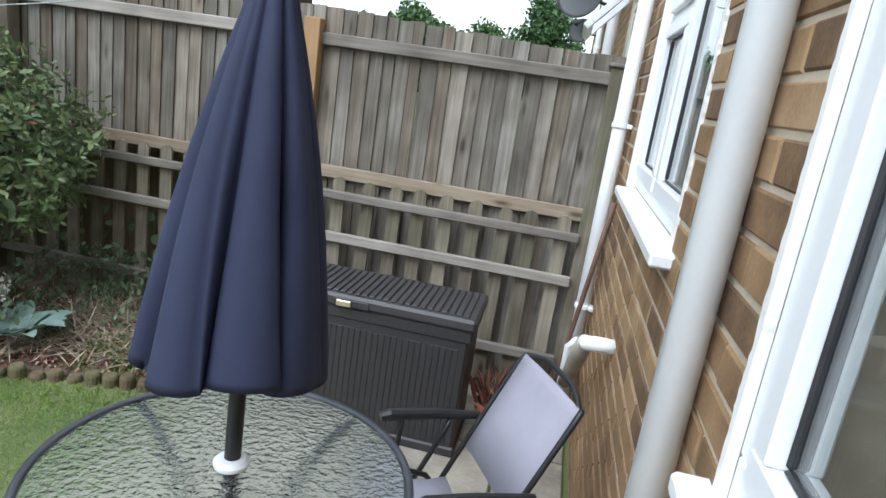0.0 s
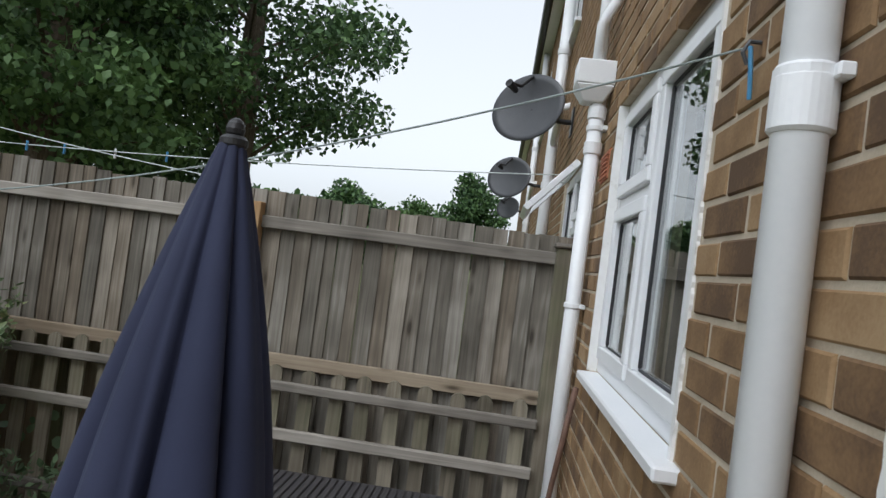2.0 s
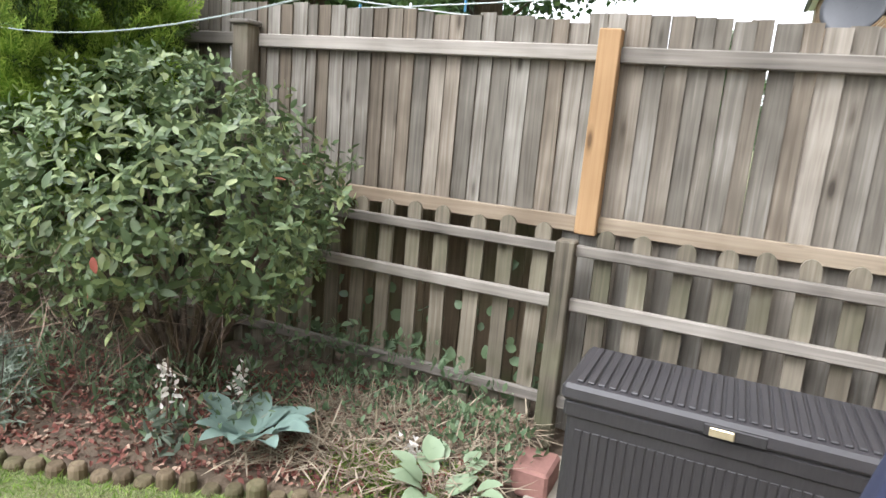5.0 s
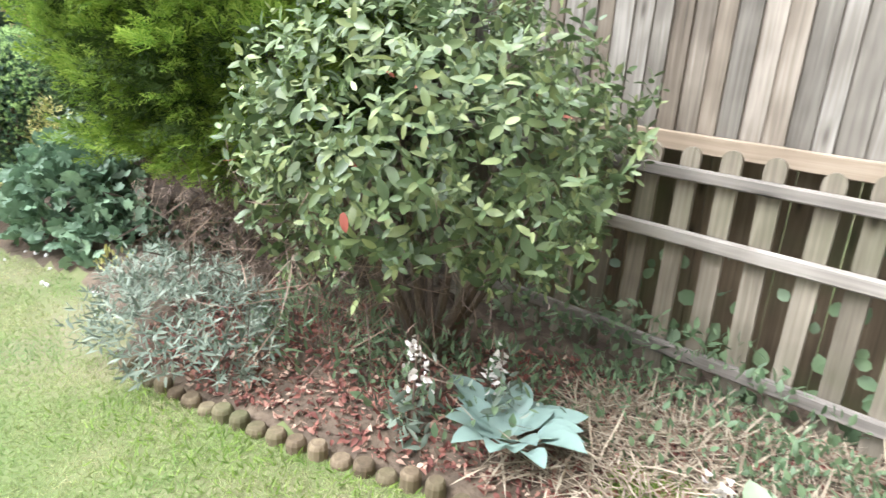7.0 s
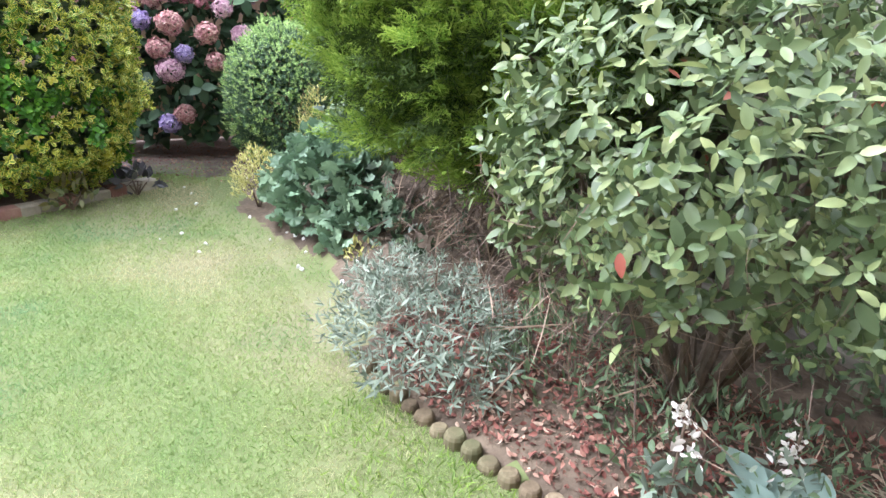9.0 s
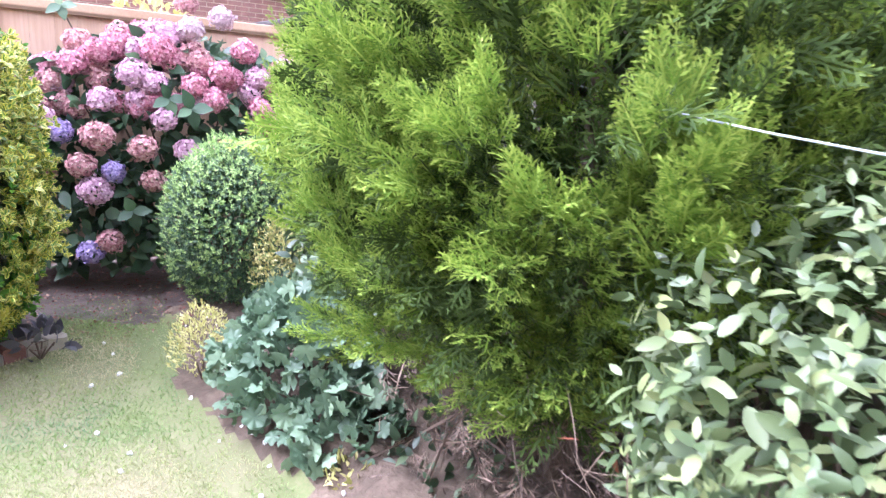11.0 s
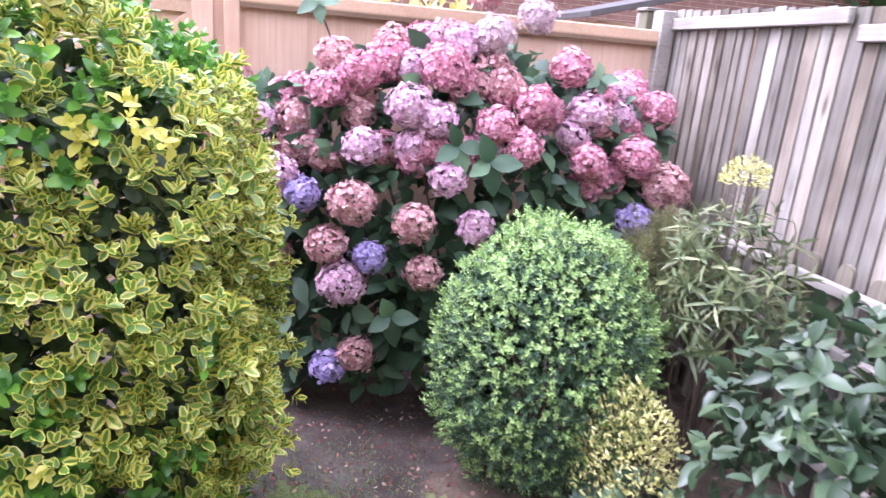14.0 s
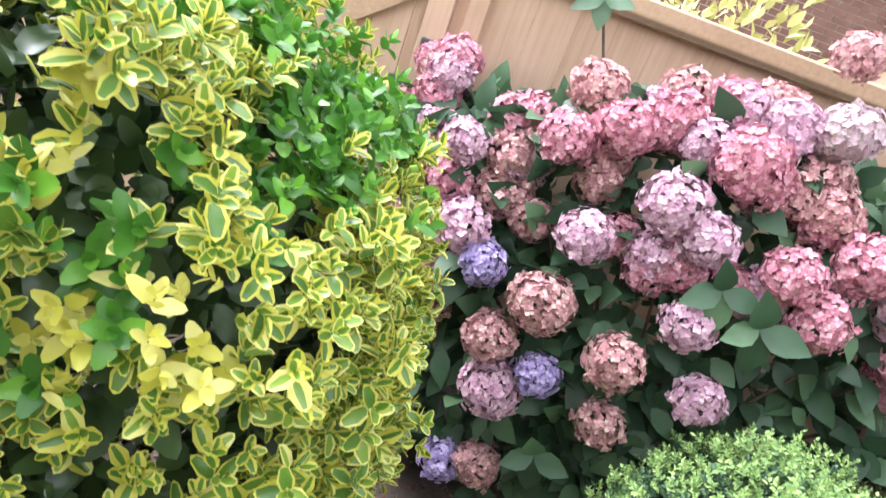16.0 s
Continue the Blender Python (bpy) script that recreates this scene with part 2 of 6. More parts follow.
def glass_mat(name, tint=(0.9, 0.95, 0.95), rough=0.0, bump=0.0, scale=40.0):
    m, nd, lk, p = nodes_of(name)
    p.inputs["Base Color"].default_value = (*tint, 1)
    p.inputs["Roughness"].default_value = rough
    p.inputs["Transmission Weight"].default_value = 1.0
    p.inputs["IOR"].default_value = 1.45
    if bump:
        tc, n, b = nd.new("ShaderNodeTexCoord"), nd.new("ShaderNodeTexNoise"), nd.new("ShaderNodeBump")
        n.inputs["Scale"].default_value, n.inputs["Detail"].default_value = scale, 2
        lk.new(tc.outputs["Object"], n.inputs["Vector"])
        b.inputs["Strength"].default_value, b.inputs["Distance"].default_value = bump, 0.01
        lk.new(n.outputs["Fac"], b.inputs["Height"])
        lk.new(b.outputs[0], p.inputs["Normal"])
    return m


def wood_mat(name, dark, mid, light, grain=1.0, rough=0.8, green=None, knots=(9, 0.01, 2.6), warm=0.0):
    """Weathered timber with grain along the upright, knots and a tone of its own for each board."""
    m, nd, lk, p = nodes_of(name)
    tc, info = nd.new("ShaderNodeTexCoord"), nd.new("ShaderNodeObjectInfo")
    mul = nd.new("ShaderNodeMath")
    mul.operation = "MULTIPLY"
    mul.inputs[1].default_value = 53.0
    lk.new(info.outputs["Random"], mul.inputs[0])
    shift = nd.new("ShaderNodeVectorMath")
    lk.new(tc.outputs["Object"], shift.inputs[0])
    lk.new(mul.outputs[0], shift.inputs[1])
    mp = nd.new("ShaderNodeMapping")
    mp.inputs["Scale"].default_value = (55 * grain, 55 * grain, 2.2) if grain > 0 else (2.2, 55, 55)
    lk.new(shift.outputs[0], mp.inputs["Vector"])
    g = nd.new("ShaderNodeTexNoise")
    g.inputs["Scale"].default_value, g.inputs["Detail"].default_value, g.inputs["Distortion"].default_value = 1.0, 5, 0.6
    lk.new(mp.outputs[0], g.inputs["Vector"])
    patch = nd.new("ShaderNodeTexNoise")
    patch.inputs["Scale"].default_value = 4.0
    lk.new(shift.outputs[0], patch.inputs["Vector"])
    a = nd.new("ShaderNodeMath")
    a.operation = "MULTIPLY_ADD"
    a.inputs[1].default_value = 0.5
    lk.new(g.outputs["Fac"], a.inputs[0])
    b = nd.new("ShaderNodeMath")
    b.operation = "MULTIPLY_ADD"
    b.inputs[1].default_value = 0.26
    lk.new(info.outputs["Random"], b.inputs[0])
    c = nd.new("ShaderNodeMath")
    c.operation = "MULTIPLY_ADD"
    c.inputs[1].default_value, c.inputs[2].default_value = 0.5, -0.13
    lk.new(patch.outputs["Fac"], c.inputs[0])
    lk.new(c.outputs[0], b.inputs[2])
    lk.new(b.outputs[0], a.inputs[2])
    r = ramp(nd, [(0.18, dark), (0.5, mid), (0.82, light)])
    lk.new(a.outputs[0], r.inputs[0])
    col = r.outputs[0]
    if warm:
        wm, w1 = nd.new("ShaderNodeMix"), nd.new("ShaderNodeTexWhiteNoise")
        wm.data_type, wm.blend_type, w1.noise_dimensions = "RGBA", "MULTIPLY", "1D"
        lk.new(mul.outputs[0], w1.inputs["W"])
        wr = ramp(nd, [(0.5, (0, 0, 0)), (0.95, (warm, warm, warm))])
        lk.new(w1.outputs["Value"], wr.inputs[0])
        lk.new(wr.outputs[0], wm.inputs["Factor"])
        lk.new(col, wm.inputs["A"])
        wm.inputs["B"].default_value = (1.0, 0.72, 0.45, 1)
        col = wm.outputs["Result"]
    kp = nd.new("ShaderNodeMapping")
    kp.inputs["Scale"].default_value = knots
    lk.new(shift.outputs[0], kp.inputs["Vector"])
    v = nd.new("ShaderNodeTexVoronoi")
    v.inputs["Scale"].default_value = 1.0
    lk.new(kp.outputs[0], v.inputs["Vector"])
    kr = ramp(nd, [(0.06, (0.2, 0.18, 0.16)), (0.13, (0.75, 0.74, 0.72)), (0.2, (1, 1, 1))])
    lk.new(v.outputs["Distance"], kr.inputs[0])
    mx = nd.new("ShaderNodeMix")
    mx.data_type, mx.blend_type = "RGBA", "MULTIPLY"
    mx.inputs["Factor"].default_value = 0.85
    lk.new(col, mx.inputs["A"])
    lk.new(kr.outputs[0], mx.inputs["B"])
    col = mx.outputs["Result"]
    if green:
        gm = nd.new("ShaderNodeMix")
        gm.data_type = "RGBA"
        gn = nd.new("ShaderNodeTexNoise")
        gn.inputs["Scale"].default_value = 3.0
        lk.new(tc.outputs["Object"], gn.inputs["Vector"])
        gr = ramp(nd, [(0.45, (0, 0, 0)), (0.7, (0.6, 0.6, 0.6))])
        lk.new(gn.outputs["Fac"], gr.inputs[0])
        lk.new(gr.outputs[0], gm.inputs["Factor"])
        lk.new(col, gm.inputs["A"])
        gm.inputs["B"].default_value = (*green, 1)
        col = gm.outputs["Result"]
    lk.new(col, p.inputs["Base Color"])
    p.inputs["Roughness"].default_value = rough
    p.inputs["Specular IOR Level"].default_value = 0.25
    bp = nd.new("ShaderNodeBump")
    bp.inputs["Strength"].default_value, bp.inputs["Distance"].default_value = 0.5, 0.003
    lk.new(g.outputs["Fac"], bp.inputs["Height"])
    lk.new(bp.outputs[0], p.inputs["Normal"])
    return m


M_board = wood_mat("weathered_board", (0.05, 0.044, 0.035), (0.165, 0.15, 0.125), (0.37, 0.35, 0.31), warm=0.3)
M_picket = wood_mat("picket_wood", (0.05, 0.044, 0.032), (0.17, 0.148, 0.112), (0.36, 0.32, 0.25), green=(0.11, 0.125, 0.06))
M_rail = wood_mat("rail_wood", (0.09, 0.082, 0.072), (0.22, 0.2, 0.172), (0.38, 0.35, 0.31), grain=-1, knots=(2.6, 0.01, 9))
M_newpost = wood_mat("new_post_wood", (0.2, 0.115, 0.055), (0.32, 0.2, 0.1), (0.43, 0.28, 0.15))
M_newrail = wood_mat("new_rail_wood", (0.13, 0.098, 0.066), (0.24, 0.19, 0.135), (0.37, 0.31, 0.23), grain=-1, knots=(2.6, 0.01, 9))
M_tan = wood_mat("tan_board", (0.42, 0.27, 0.18), (0.54, 0.37, 0.26), (0.64, 0.46, 0.34), knots=(0.01, 5, 1.6))
M_tanrail = wood_mat("tan_rail", (0.36, 0.23, 0.14), (0.5, 0.34, 0.22), (0.6, 0.43, 0.3), grain=-1, knots=(2.6, 0.01, 9))
M_log = wood_mat("edging_log", (0.05, 0.038, 0.024), (0.13, 0.098, 0.062), (0.25, 0.2, 0.13), green=(0.08, 0.1, 0.04))
M_brick = rough_mat("brick", [(0.2, (0.1, 0.058, 0.03)), (0.42, (0.19, 0.112, 0.052)), (0.6, (0.26, 0.16, 0.076)), (0.82, (0.35, 0.235, 0.125))], scale=9, rough=0.85, bump=0.5, fine=140, by_object=0.5, dist=0.004)
M_brickfar = rough_mat("brick_far", [(0.2, (0.13, 0.075, 0.037)), (0.5, (0.23, 0.138, 0.064)), (0.8, (0.33, 0.215, 0.11))], scale=5, rough=0.85, bump=0.3, fine=60)
M_redbrick = rough_mat("red_brick", [(0.2, (0.17, 0.085, 0.07)), (0.6, (0.27, 0.14, 0.115)), (0.9, (0.38, 0.23, 0.19))], scale=6, rough=0.9, bump=0.3, fine=80, by_object=0.3)
M_mortar = rough_mat("mortar", [(0.2, (0.36, 0.3, 0.22)), (0.6, (0.5, 0.43, 0.33)), (0.9, (0.62, 0.55, 0.44))], scale=12, rough=0.95, bump=0.6, fine=180)
M_upvc = rough_mat("white_plastic", [(0.2, (0.72, 0.74, 0.76)), (0.8, (0.83, 0.84, 0.85))], scale=3, rough=0.28, bump=0.03, fine=90)
M_paint = rough_mat("white_paint", [(0.2, (0.5, 0.48, 0.44)), (0.4, (0.76, 0.76, 0.74)), (0.9, (0.84, 0.84, 0.83))], scale=14, rough=0.6, bump=0.6, fine=70, dist=0.006)
M_seal = rough_mat("black_rubber", [(0.3, (0.02, 0.02, 0.022)), (0.8, (0.04, 0.04, 0.045))], rough=0.5, bump=0.05)
M_glass = glass_mat("window_glass")
M_tableglass = glass_mat("rippled_glass", (0.86, 0.94, 0.92), 0.12, 0.6, 55.0)
M_canopy = rough_mat("navy_canvas", [(0.2, (0.013, 0.017, 0.044)), (0.8, (0.024, 0.03, 0.069))], scale=5, rough=0.85, bump=0.25, fine=420, dist=0.0015)
M_black = rough_mat("black_metal", [(0.2, (0.012, 0.012, 0.013)), (0.8, (0.03, 0.03, 0.032))], scale=10, rough=0.4, bump=0.05, metal=0.2)
M_rim = rough_mat("grey_rim", [(0.2, (0.05, 0.055, 0.065)), (0.8, (0.09, 0.095, 0.11))], scale=10, rough=0.4, bump=0.05, metal=0.4)
M_sling = rough_mat("lilac_grey_mesh", [(0.2, (0.27, 0.26, 0.31)), (0.8, (0.36, 0.35, 0.41))], scale=6, rough=0.8, bump=0.3, fine=500, dist=0.001)
M_box = rough_mat("dark_resin", [(0.2, (0.018, 0.017, 0.018)), (0.8, (0.036, 0.034, 0.035))], scale=6, rough=0.55, bump=0.2, stretch=(30, 30, 3), fine=60, dist=0.001)
M_lid = rough_mat("grey_resin", [(0.2, (0.03, 0.029, 0.031)), (0.8, (0.052, 0.049, 0.052))], scale=6, rough=0.5, bump=0.1, fine=200)
M_brass = rough_mat("pale_brass", [(0.2, (0.6, 0.5, 0.3)), (0.8, (0.8, 0.74, 0.55))], rough=0.35, metal=0.8, bump=0.05)
M_dish = rough_mat("grey_dish", [(0.2, (0.05, 0.053, 0.06)), (0.8, (0.08, 0.083, 0.09))], scale=4, rough=0.45, bump=0.05)
M_roof = rough_mat("roof_tile", [(0.2, (0.05, 0.045, 0.045)), (0.8, (0.11, 0.1, 0.1))], scale=6, rough=0.85, bump=0.4, by_object=0.2)
M_terracotta = rough_mat("terracotta", [(0.2, (0.3, 0.1, 0.05)), (0.8, (0.5, 0.2, 0.11))], scale=9, rough=0.8, bump=0.2)
M_flag = rough_mat("flagstone", [(0.15, (0.16, 0.14, 0.11)), (0.5, (0.31, 0.28, 0.23)), (0.85, (0.46, 0.42, 0.35))], scale=5, rough=0.85, bump=0.5, fine=50, by_object=0.25)
M_soil = rough_mat("soil", [(0.15, (0.03, 0.022, 0.014)), (0.5, (0.09, 0.066, 0.045)), (0.85, (0.19, 0.145, 0.1))], scale=9, rough=0.95, bump=0.9, fine=45, dist=0.03)
M_lawn = rough_mat("lawn_ground", [(0.3, (0.09, 0.13, 0.04)), (0.48, (0.125, 0.15, 0.055)), (0.6, (0.17, 0.165, 0.085)), (0.74, (0.24, 0.2, 0.13))], scale=1.1, rough=0.95, bump=0.5, fine=70, dist=0.012)
M_path = rough_mat("worn_path", [(0.25, (0.03, 0.024, 0.02)), (0.5, (0.066, 0.053, 0.045)), (0.72, (0.14, 0.115, 0.103))], scale=6, rough=0.42, bump=0.7, fine=45, dist=0.02)
M_bark = rough_mat("bark", [(0.2, (0.04, 0.03, 0.02)), (0.8, (0.16, 0.12, 0.085))], scale=10, rough=0.95, bump=0.9, stretch=(3, 3, 0.7), dist=0.02)
M_twig = leaf_mat("twig", [(0.1, (0.07, 0.045, 0.032)), (0.9, (0.24, 0.165, 0.11))], rough=0.8, through_=0.0)
M_stick = rough_mat("brown_stick", [(0.2, (0.08, 0.045, 0.03)), (0.8, (0.18, 0.1, 0.07))], scale=12, rough=0.7, bump=0.3, stretch=(4, 4, 1))
M_rope = rough_mat("pale_rope", [(0.2, (0.42, 0.46, 0.45)), (0.8, (0.62, 0.66, 0.65))], scale=30, rough=0.7, bump=0.4, fine=300)
M_line = rough_mat("grey_line", [(0.2, (0.2, 0.24, 0.24)), (0.8, (0.34, 0.39, 0.38))], scale=30, rough=0.7, bump=0.3, fine=300)
M_blue = rough_mat("blue_plastic", [(0.2, (0.05, 0.2, 0.4)), (0.8, (0.1, 0.35, 0.6))], rough=0.4, bump=0.05)
M_curtain = rough_mat("grey_curtain", [(0.2, (0.14, 0.15, 0.16)), (0.8, (0.3, 0.31, 0.32))], scale=3, stretch=(1, 9, 0.6), rough=0.9, bump=0.4)
# near black, so that rooms look unlit by colour alone
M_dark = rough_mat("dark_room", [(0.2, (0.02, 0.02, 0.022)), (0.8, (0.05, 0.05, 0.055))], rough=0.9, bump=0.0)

L_cam = leaf_mat("camellia_leaf", [(0.0, (0.038, 0.062, 0.025)), (0.4, (0.07, 0.108, 0.042)), (0.75, (0.12, 0.16, 0.065)), (1.0, (0.23, 0.265, 0.1))], through_=0.2, rough=0.42, spec=0.45, pale=0.05, gain=1.35)
L_red = leaf_mat("red_leaf", [(0.0, (0.25, 0.04, 0.03)), (1.0, (0.5, 0.14, 0.06))], rough=0.5)
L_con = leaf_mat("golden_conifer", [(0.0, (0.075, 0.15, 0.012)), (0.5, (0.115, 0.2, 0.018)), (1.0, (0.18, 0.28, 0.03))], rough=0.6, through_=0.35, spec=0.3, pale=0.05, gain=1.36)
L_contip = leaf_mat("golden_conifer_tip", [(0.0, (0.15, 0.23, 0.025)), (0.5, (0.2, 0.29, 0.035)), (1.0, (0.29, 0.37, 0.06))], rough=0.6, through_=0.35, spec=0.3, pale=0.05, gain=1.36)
# darkened green: shade inside the conifer, put into the colour
L_conin = leaf_mat("conifer_inside_shade", [(0.0, (0.025, 0.055, 0.007)), (1.0, (0.075, 0.13, 0.014))], rough=0.8, through_=0.1, spec=0.2)
L_dead = leaf_mat("dead_leaf", [(0.0, (0.085, 0.028, 0.024)), (0.4, (0.21, 0.07, 0.05)), (0.7, (0.3, 0.14, 0.095)), (1.0, (0.48, 0.37, 0.26))], rough=0.8, through_=0.05, spec=0.2)
L_straw = leaf_mat("straw", [(0.0, (0.13, 0.095, 0.06)), (0.5, (0.27, 0.21, 0.14)), (1.0, (0.46, 0.39, 0.27))], rough=0.8, through_=0.05, spec=0.2)
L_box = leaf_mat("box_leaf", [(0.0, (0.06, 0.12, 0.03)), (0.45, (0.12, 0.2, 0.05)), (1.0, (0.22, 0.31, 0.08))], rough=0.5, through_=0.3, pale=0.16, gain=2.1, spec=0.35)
# shade colour for the gaps and the inside of the box bush
L_boxin = leaf_mat("box_leaf_shade", [(0.0, (0.02, 0.05, 0.028)), (0.5, (0.045, 0.09, 0.045)), (1.0, (0.1, 0.16, 0.07))], rough=0.4, through_=0.2, pale=0.03, gain=1.6)
L_euin = leaf_mat("euonymus_green", [(0.0, (0.035, 0.085, 0.012)), (0.6, (0.08, 0.16, 0.02)), (1.0, (0.19, 0.28, 0.035))], rough=0.35, through_=0.25, spec=0.7, pale=0.0, gain=1.5)
# dark green that stands for shade deep in the hedge
L_eudk = leaf_mat("euonymus_shade", [(0.0, (0.02, 0.05, 0.015)), (1.0, (0.06, 0.12, 0.025))], rough=0.3, through_=0.1, spec=0.6)
L_euout = leaf_mat("euonymus_yellow", [(0.0, (0.4, 0.38, 0.04)), (0.5, (0.56, 0.53, 0.08)), (1.0, (0.68, 0.64, 0.24))], rough=0.4, through_=0.35, spec=0.5, gain=1.18, pale=0.02)
L_eugr = leaf_mat("euonymus_plain", [(0.0, (0.025, 0.09, 0.012)), (0.6, (0.06, 0.17, 0.02)), (1.0, (0.15, 0.33, 0.03))], rough=0.35, through_=0.35, spec=0.6, pale=0.0, gain=1.5)
L_hyd = leaf_mat("hydrangea_leaf", [(0.0, (0.015, 0.045, 0.017)), (0.6, (0.035, 0.085, 0.037)), (1.0, (0.09, 0.18, 0.075))], rough=0.5, through_=0.2, gain=1.3)
L_hosta = leaf_mat("hosta_leaf", [(0.0, (0.1, 0.17, 0.14)), (0.6, (0.17, 0.26, 0.22)), (1.0, (0.3, 0.4, 0.32))], rough=0.45, through_=0.2, gain=1.3)
L_hosta2 = leaf_mat("pale_hosta_leaf", [(0.0, (0.15, 0.24, 0.12)), (1.0, (0.34, 0.44, 0.26))], rough=0.45, through_=0.2)
L_grey = leaf_mat("grey_leaf", [(0.0, (0.1, 0.14, 0.1)), (0.6, (0.2, 0.26, 0.19)), (1.0, (0.36, 0.42, 0.33))], rough=0.7, through_=0.2, spec=0.3, gain=0.92)
L_ger = leaf_mat("broad_green_leaf", [(0.0, (0.05, 0.1, 0.05)), (0.6, (0.095, 0.175, 0.095)), (1.0, (0.2, 0.31, 0.17))], rough=0.5, through_=0.25, gain=1.25)
L_dkl = leaf_mat("dark_glossy_leaf", [(0.0, (0.018, 0.042, 0.018)), (0.7, (0.04, 0.08, 0.03)), (1.0, (0.1, 0.15, 0.06))], rough=0.4, through_=0.1, spec=0.35)
L_yel = leaf_mat("yellow_leaf", [(0.0, (0.26, 0.27, 0.06)), (0.6, (0.44, 0.42, 0.14)), (1.0, (0.6, 0.56, 0.27))], rough=0.6, through_=0.3, pale=0.06, gain=1.25)
L_str = leaf_mat("variegated_strap", [(0.0, (0.045, 0.08, 0.02)), (0.6, (0.11, 0.155, 0.045)), (1.0, (0.26, 0.28, 0.1))], rough=0.5, through_=0.25)
L_fern = leaf_mat("fern", [(0.0, (0.08, 0.12, 0.03)), (1.0, (0.3, 0.26, 0.1))], rough=0.6)
L_purple = leaf_mat("purple_leaf", [(0.0, (0.045, 0.045, 0.06)), (1.0, (0.13, 0.13, 0.16))], rough=0.4)
L_tree = leaf_mat("tree_leaf", [(0.0, (0.012, 0.03, 0.01)), (0.6, (0.03, 0.065, 0.018)), (1.0, (0.07, 0.13, 0.03))], rough=0.55, through_=0.2, spec=0.3, gain=2.0)
L_tree2 = leaf_mat("tree_leaf_light", [(0.0, (0.02, 0.05, 0.012)), (1.0, (0.07, 0.13, 0.03))], rough=0.55, through_=0.2, spec=0.3, gain=1.75)
L_ivy = leaf_mat("ivy_leaf", [(0.0, (0.04, 0.08, 0.03)), (1.0, (0.13, 0.2, 0.09))], rough=0.5, gain=1.3)
def grass_mat(name, stops, scale=1.3):
    """Lawn blades whose green turns dry in patches."""
    m = leaf_mat(name, stops, rough=0.7, through_=0.45, spec=0.2, gain=1.3)
    nd, lk = m.node_tree.nodes, m.node_tree.links
    rm = [n for n in nd if n.type == "VALTORGB"][0]
    tc, n = nd.new("ShaderNodeTexCoord"), nd.new("ShaderNodeTexNoise")
    n.inputs["Scale"].default_value, n.inputs["Detail"].default_value = scale, 4
    lk.new(tc.outputs["Object"], n.inputs["Vector"])
    old = rm.inputs[0].links[0].from_socket
    a, b = nd.new("ShaderNodeMath"), nd.new("ShaderNodeMath")
    a.operation = b.operation = "MULTIPLY_ADD"
    a.inputs[1].default_value, a.inputs[2].default_value = 2.8, -1.08
    lk.new(n.outputs["Fac"], a.inputs[0])
    b.inputs[1].default_value = 0.4
    lk.new(old, b.inputs[0])
    lk.new(a.outputs[0], b.inputs[2])
    lk.new(b.outputs[0], rm.inputs[0])
    return m


L_grass = grass_mat("grass", [(0.05, (0.12, 0.23, 0.1)), (0.35, (0.15, 0.25, 0.055)), (0.65, (0.24, 0.3, 0.09)), (0.95, (0.4, 0.36, 0.21))])
L_moss = leaf_mat("lush_grass", [(0.0, (0.08, 0.18, 0.01)), (1.0, (0.24, 0.36, 0.03))], rough=0.7, through_=0.3, spec=0.2, gain=1.1)
L_white = leaf_mat("white_petal", [(0.0, (0.6, 0.55, 0.5)), (1.0, (0.8, 0.76, 0.72))], rough=0.6)
H_pink = leaf_mat("pink_floret", [(0.0, (0.34, 0.11, 0.15)), (0.5, (0.56, 0.21, 0.29)), (1.0, (0.68, 0.42, 0.44))], rough=0.6, through_=0.2, spec=0.2, gain=1.13, pale=0.12)
H_lilac = leaf_mat("lilac_floret", [(0.0, (0.38, 0.19, 0.29)), (0.5, (0.55, 0.32, 0.42)), (1.0, (0.68, 0.5, 0.54))], rough=0.6, through_=0.2, spec=0.2, gain=1.13, pale=0.12)
H_blue = leaf_mat("violet_floret", [(0.0, (0.22, 0.16, 0.36)), (0.5, (0.34, 0.27, 0.5)), (1.0, (0.52, 0.44, 0.62))], rough=0.6, through_=0.2, spec=0.2, pale=0.05, gain=1.13)
H_rust = leaf_mat("rusty_floret", [(0.0, (0.3, 0.14, 0.14)), (0.5, (0.52, 0.24, 0.26)), (1.0, (0.6, 0.45, 0.37))], rough=0.6, through_=0.2, spec=0.2, gain=1.13, pale=0.12)
H_pale = leaf_mat("pale_floret", [(0.0, (0.4, 0.28, 0.32)), (1.0, (0.62, 0.5, 0.52))], rough=0.6, through_=0.2, spec=0.2, pale=0.05, gain=1.13)


# ---- ground ----
EDGE_X = [-9, -7.6, -6.9, -6.4, -5.9, -5.3, -4.85, -4.2, -3.7, -3.25, -2.9, -2.5, -2.0, -1.6, -1.36, 0.4]
EDGE_Y = [4.3, 3.95, 3.88, 3.85, 3.75, 3.9, 4.02, 4.0, 3.85, 3.95, 4.06, 4.22, 4.4, 4.48, 4.55, 5.2]


def bed_edge(x):
    return float(np.interp(x, EDGE_X, EDGE_Y))


def in_left_bed(x, y):
    return x < -6.2 and 1.3 < y < 3.12 and (y - 2.2) < (-6.18 - x) * 1.9 + 0.05


def in_path(x, y):
    return x < -7.0 + 0.12 * math.sin(y * 9) and 2.9 < y < 4.4


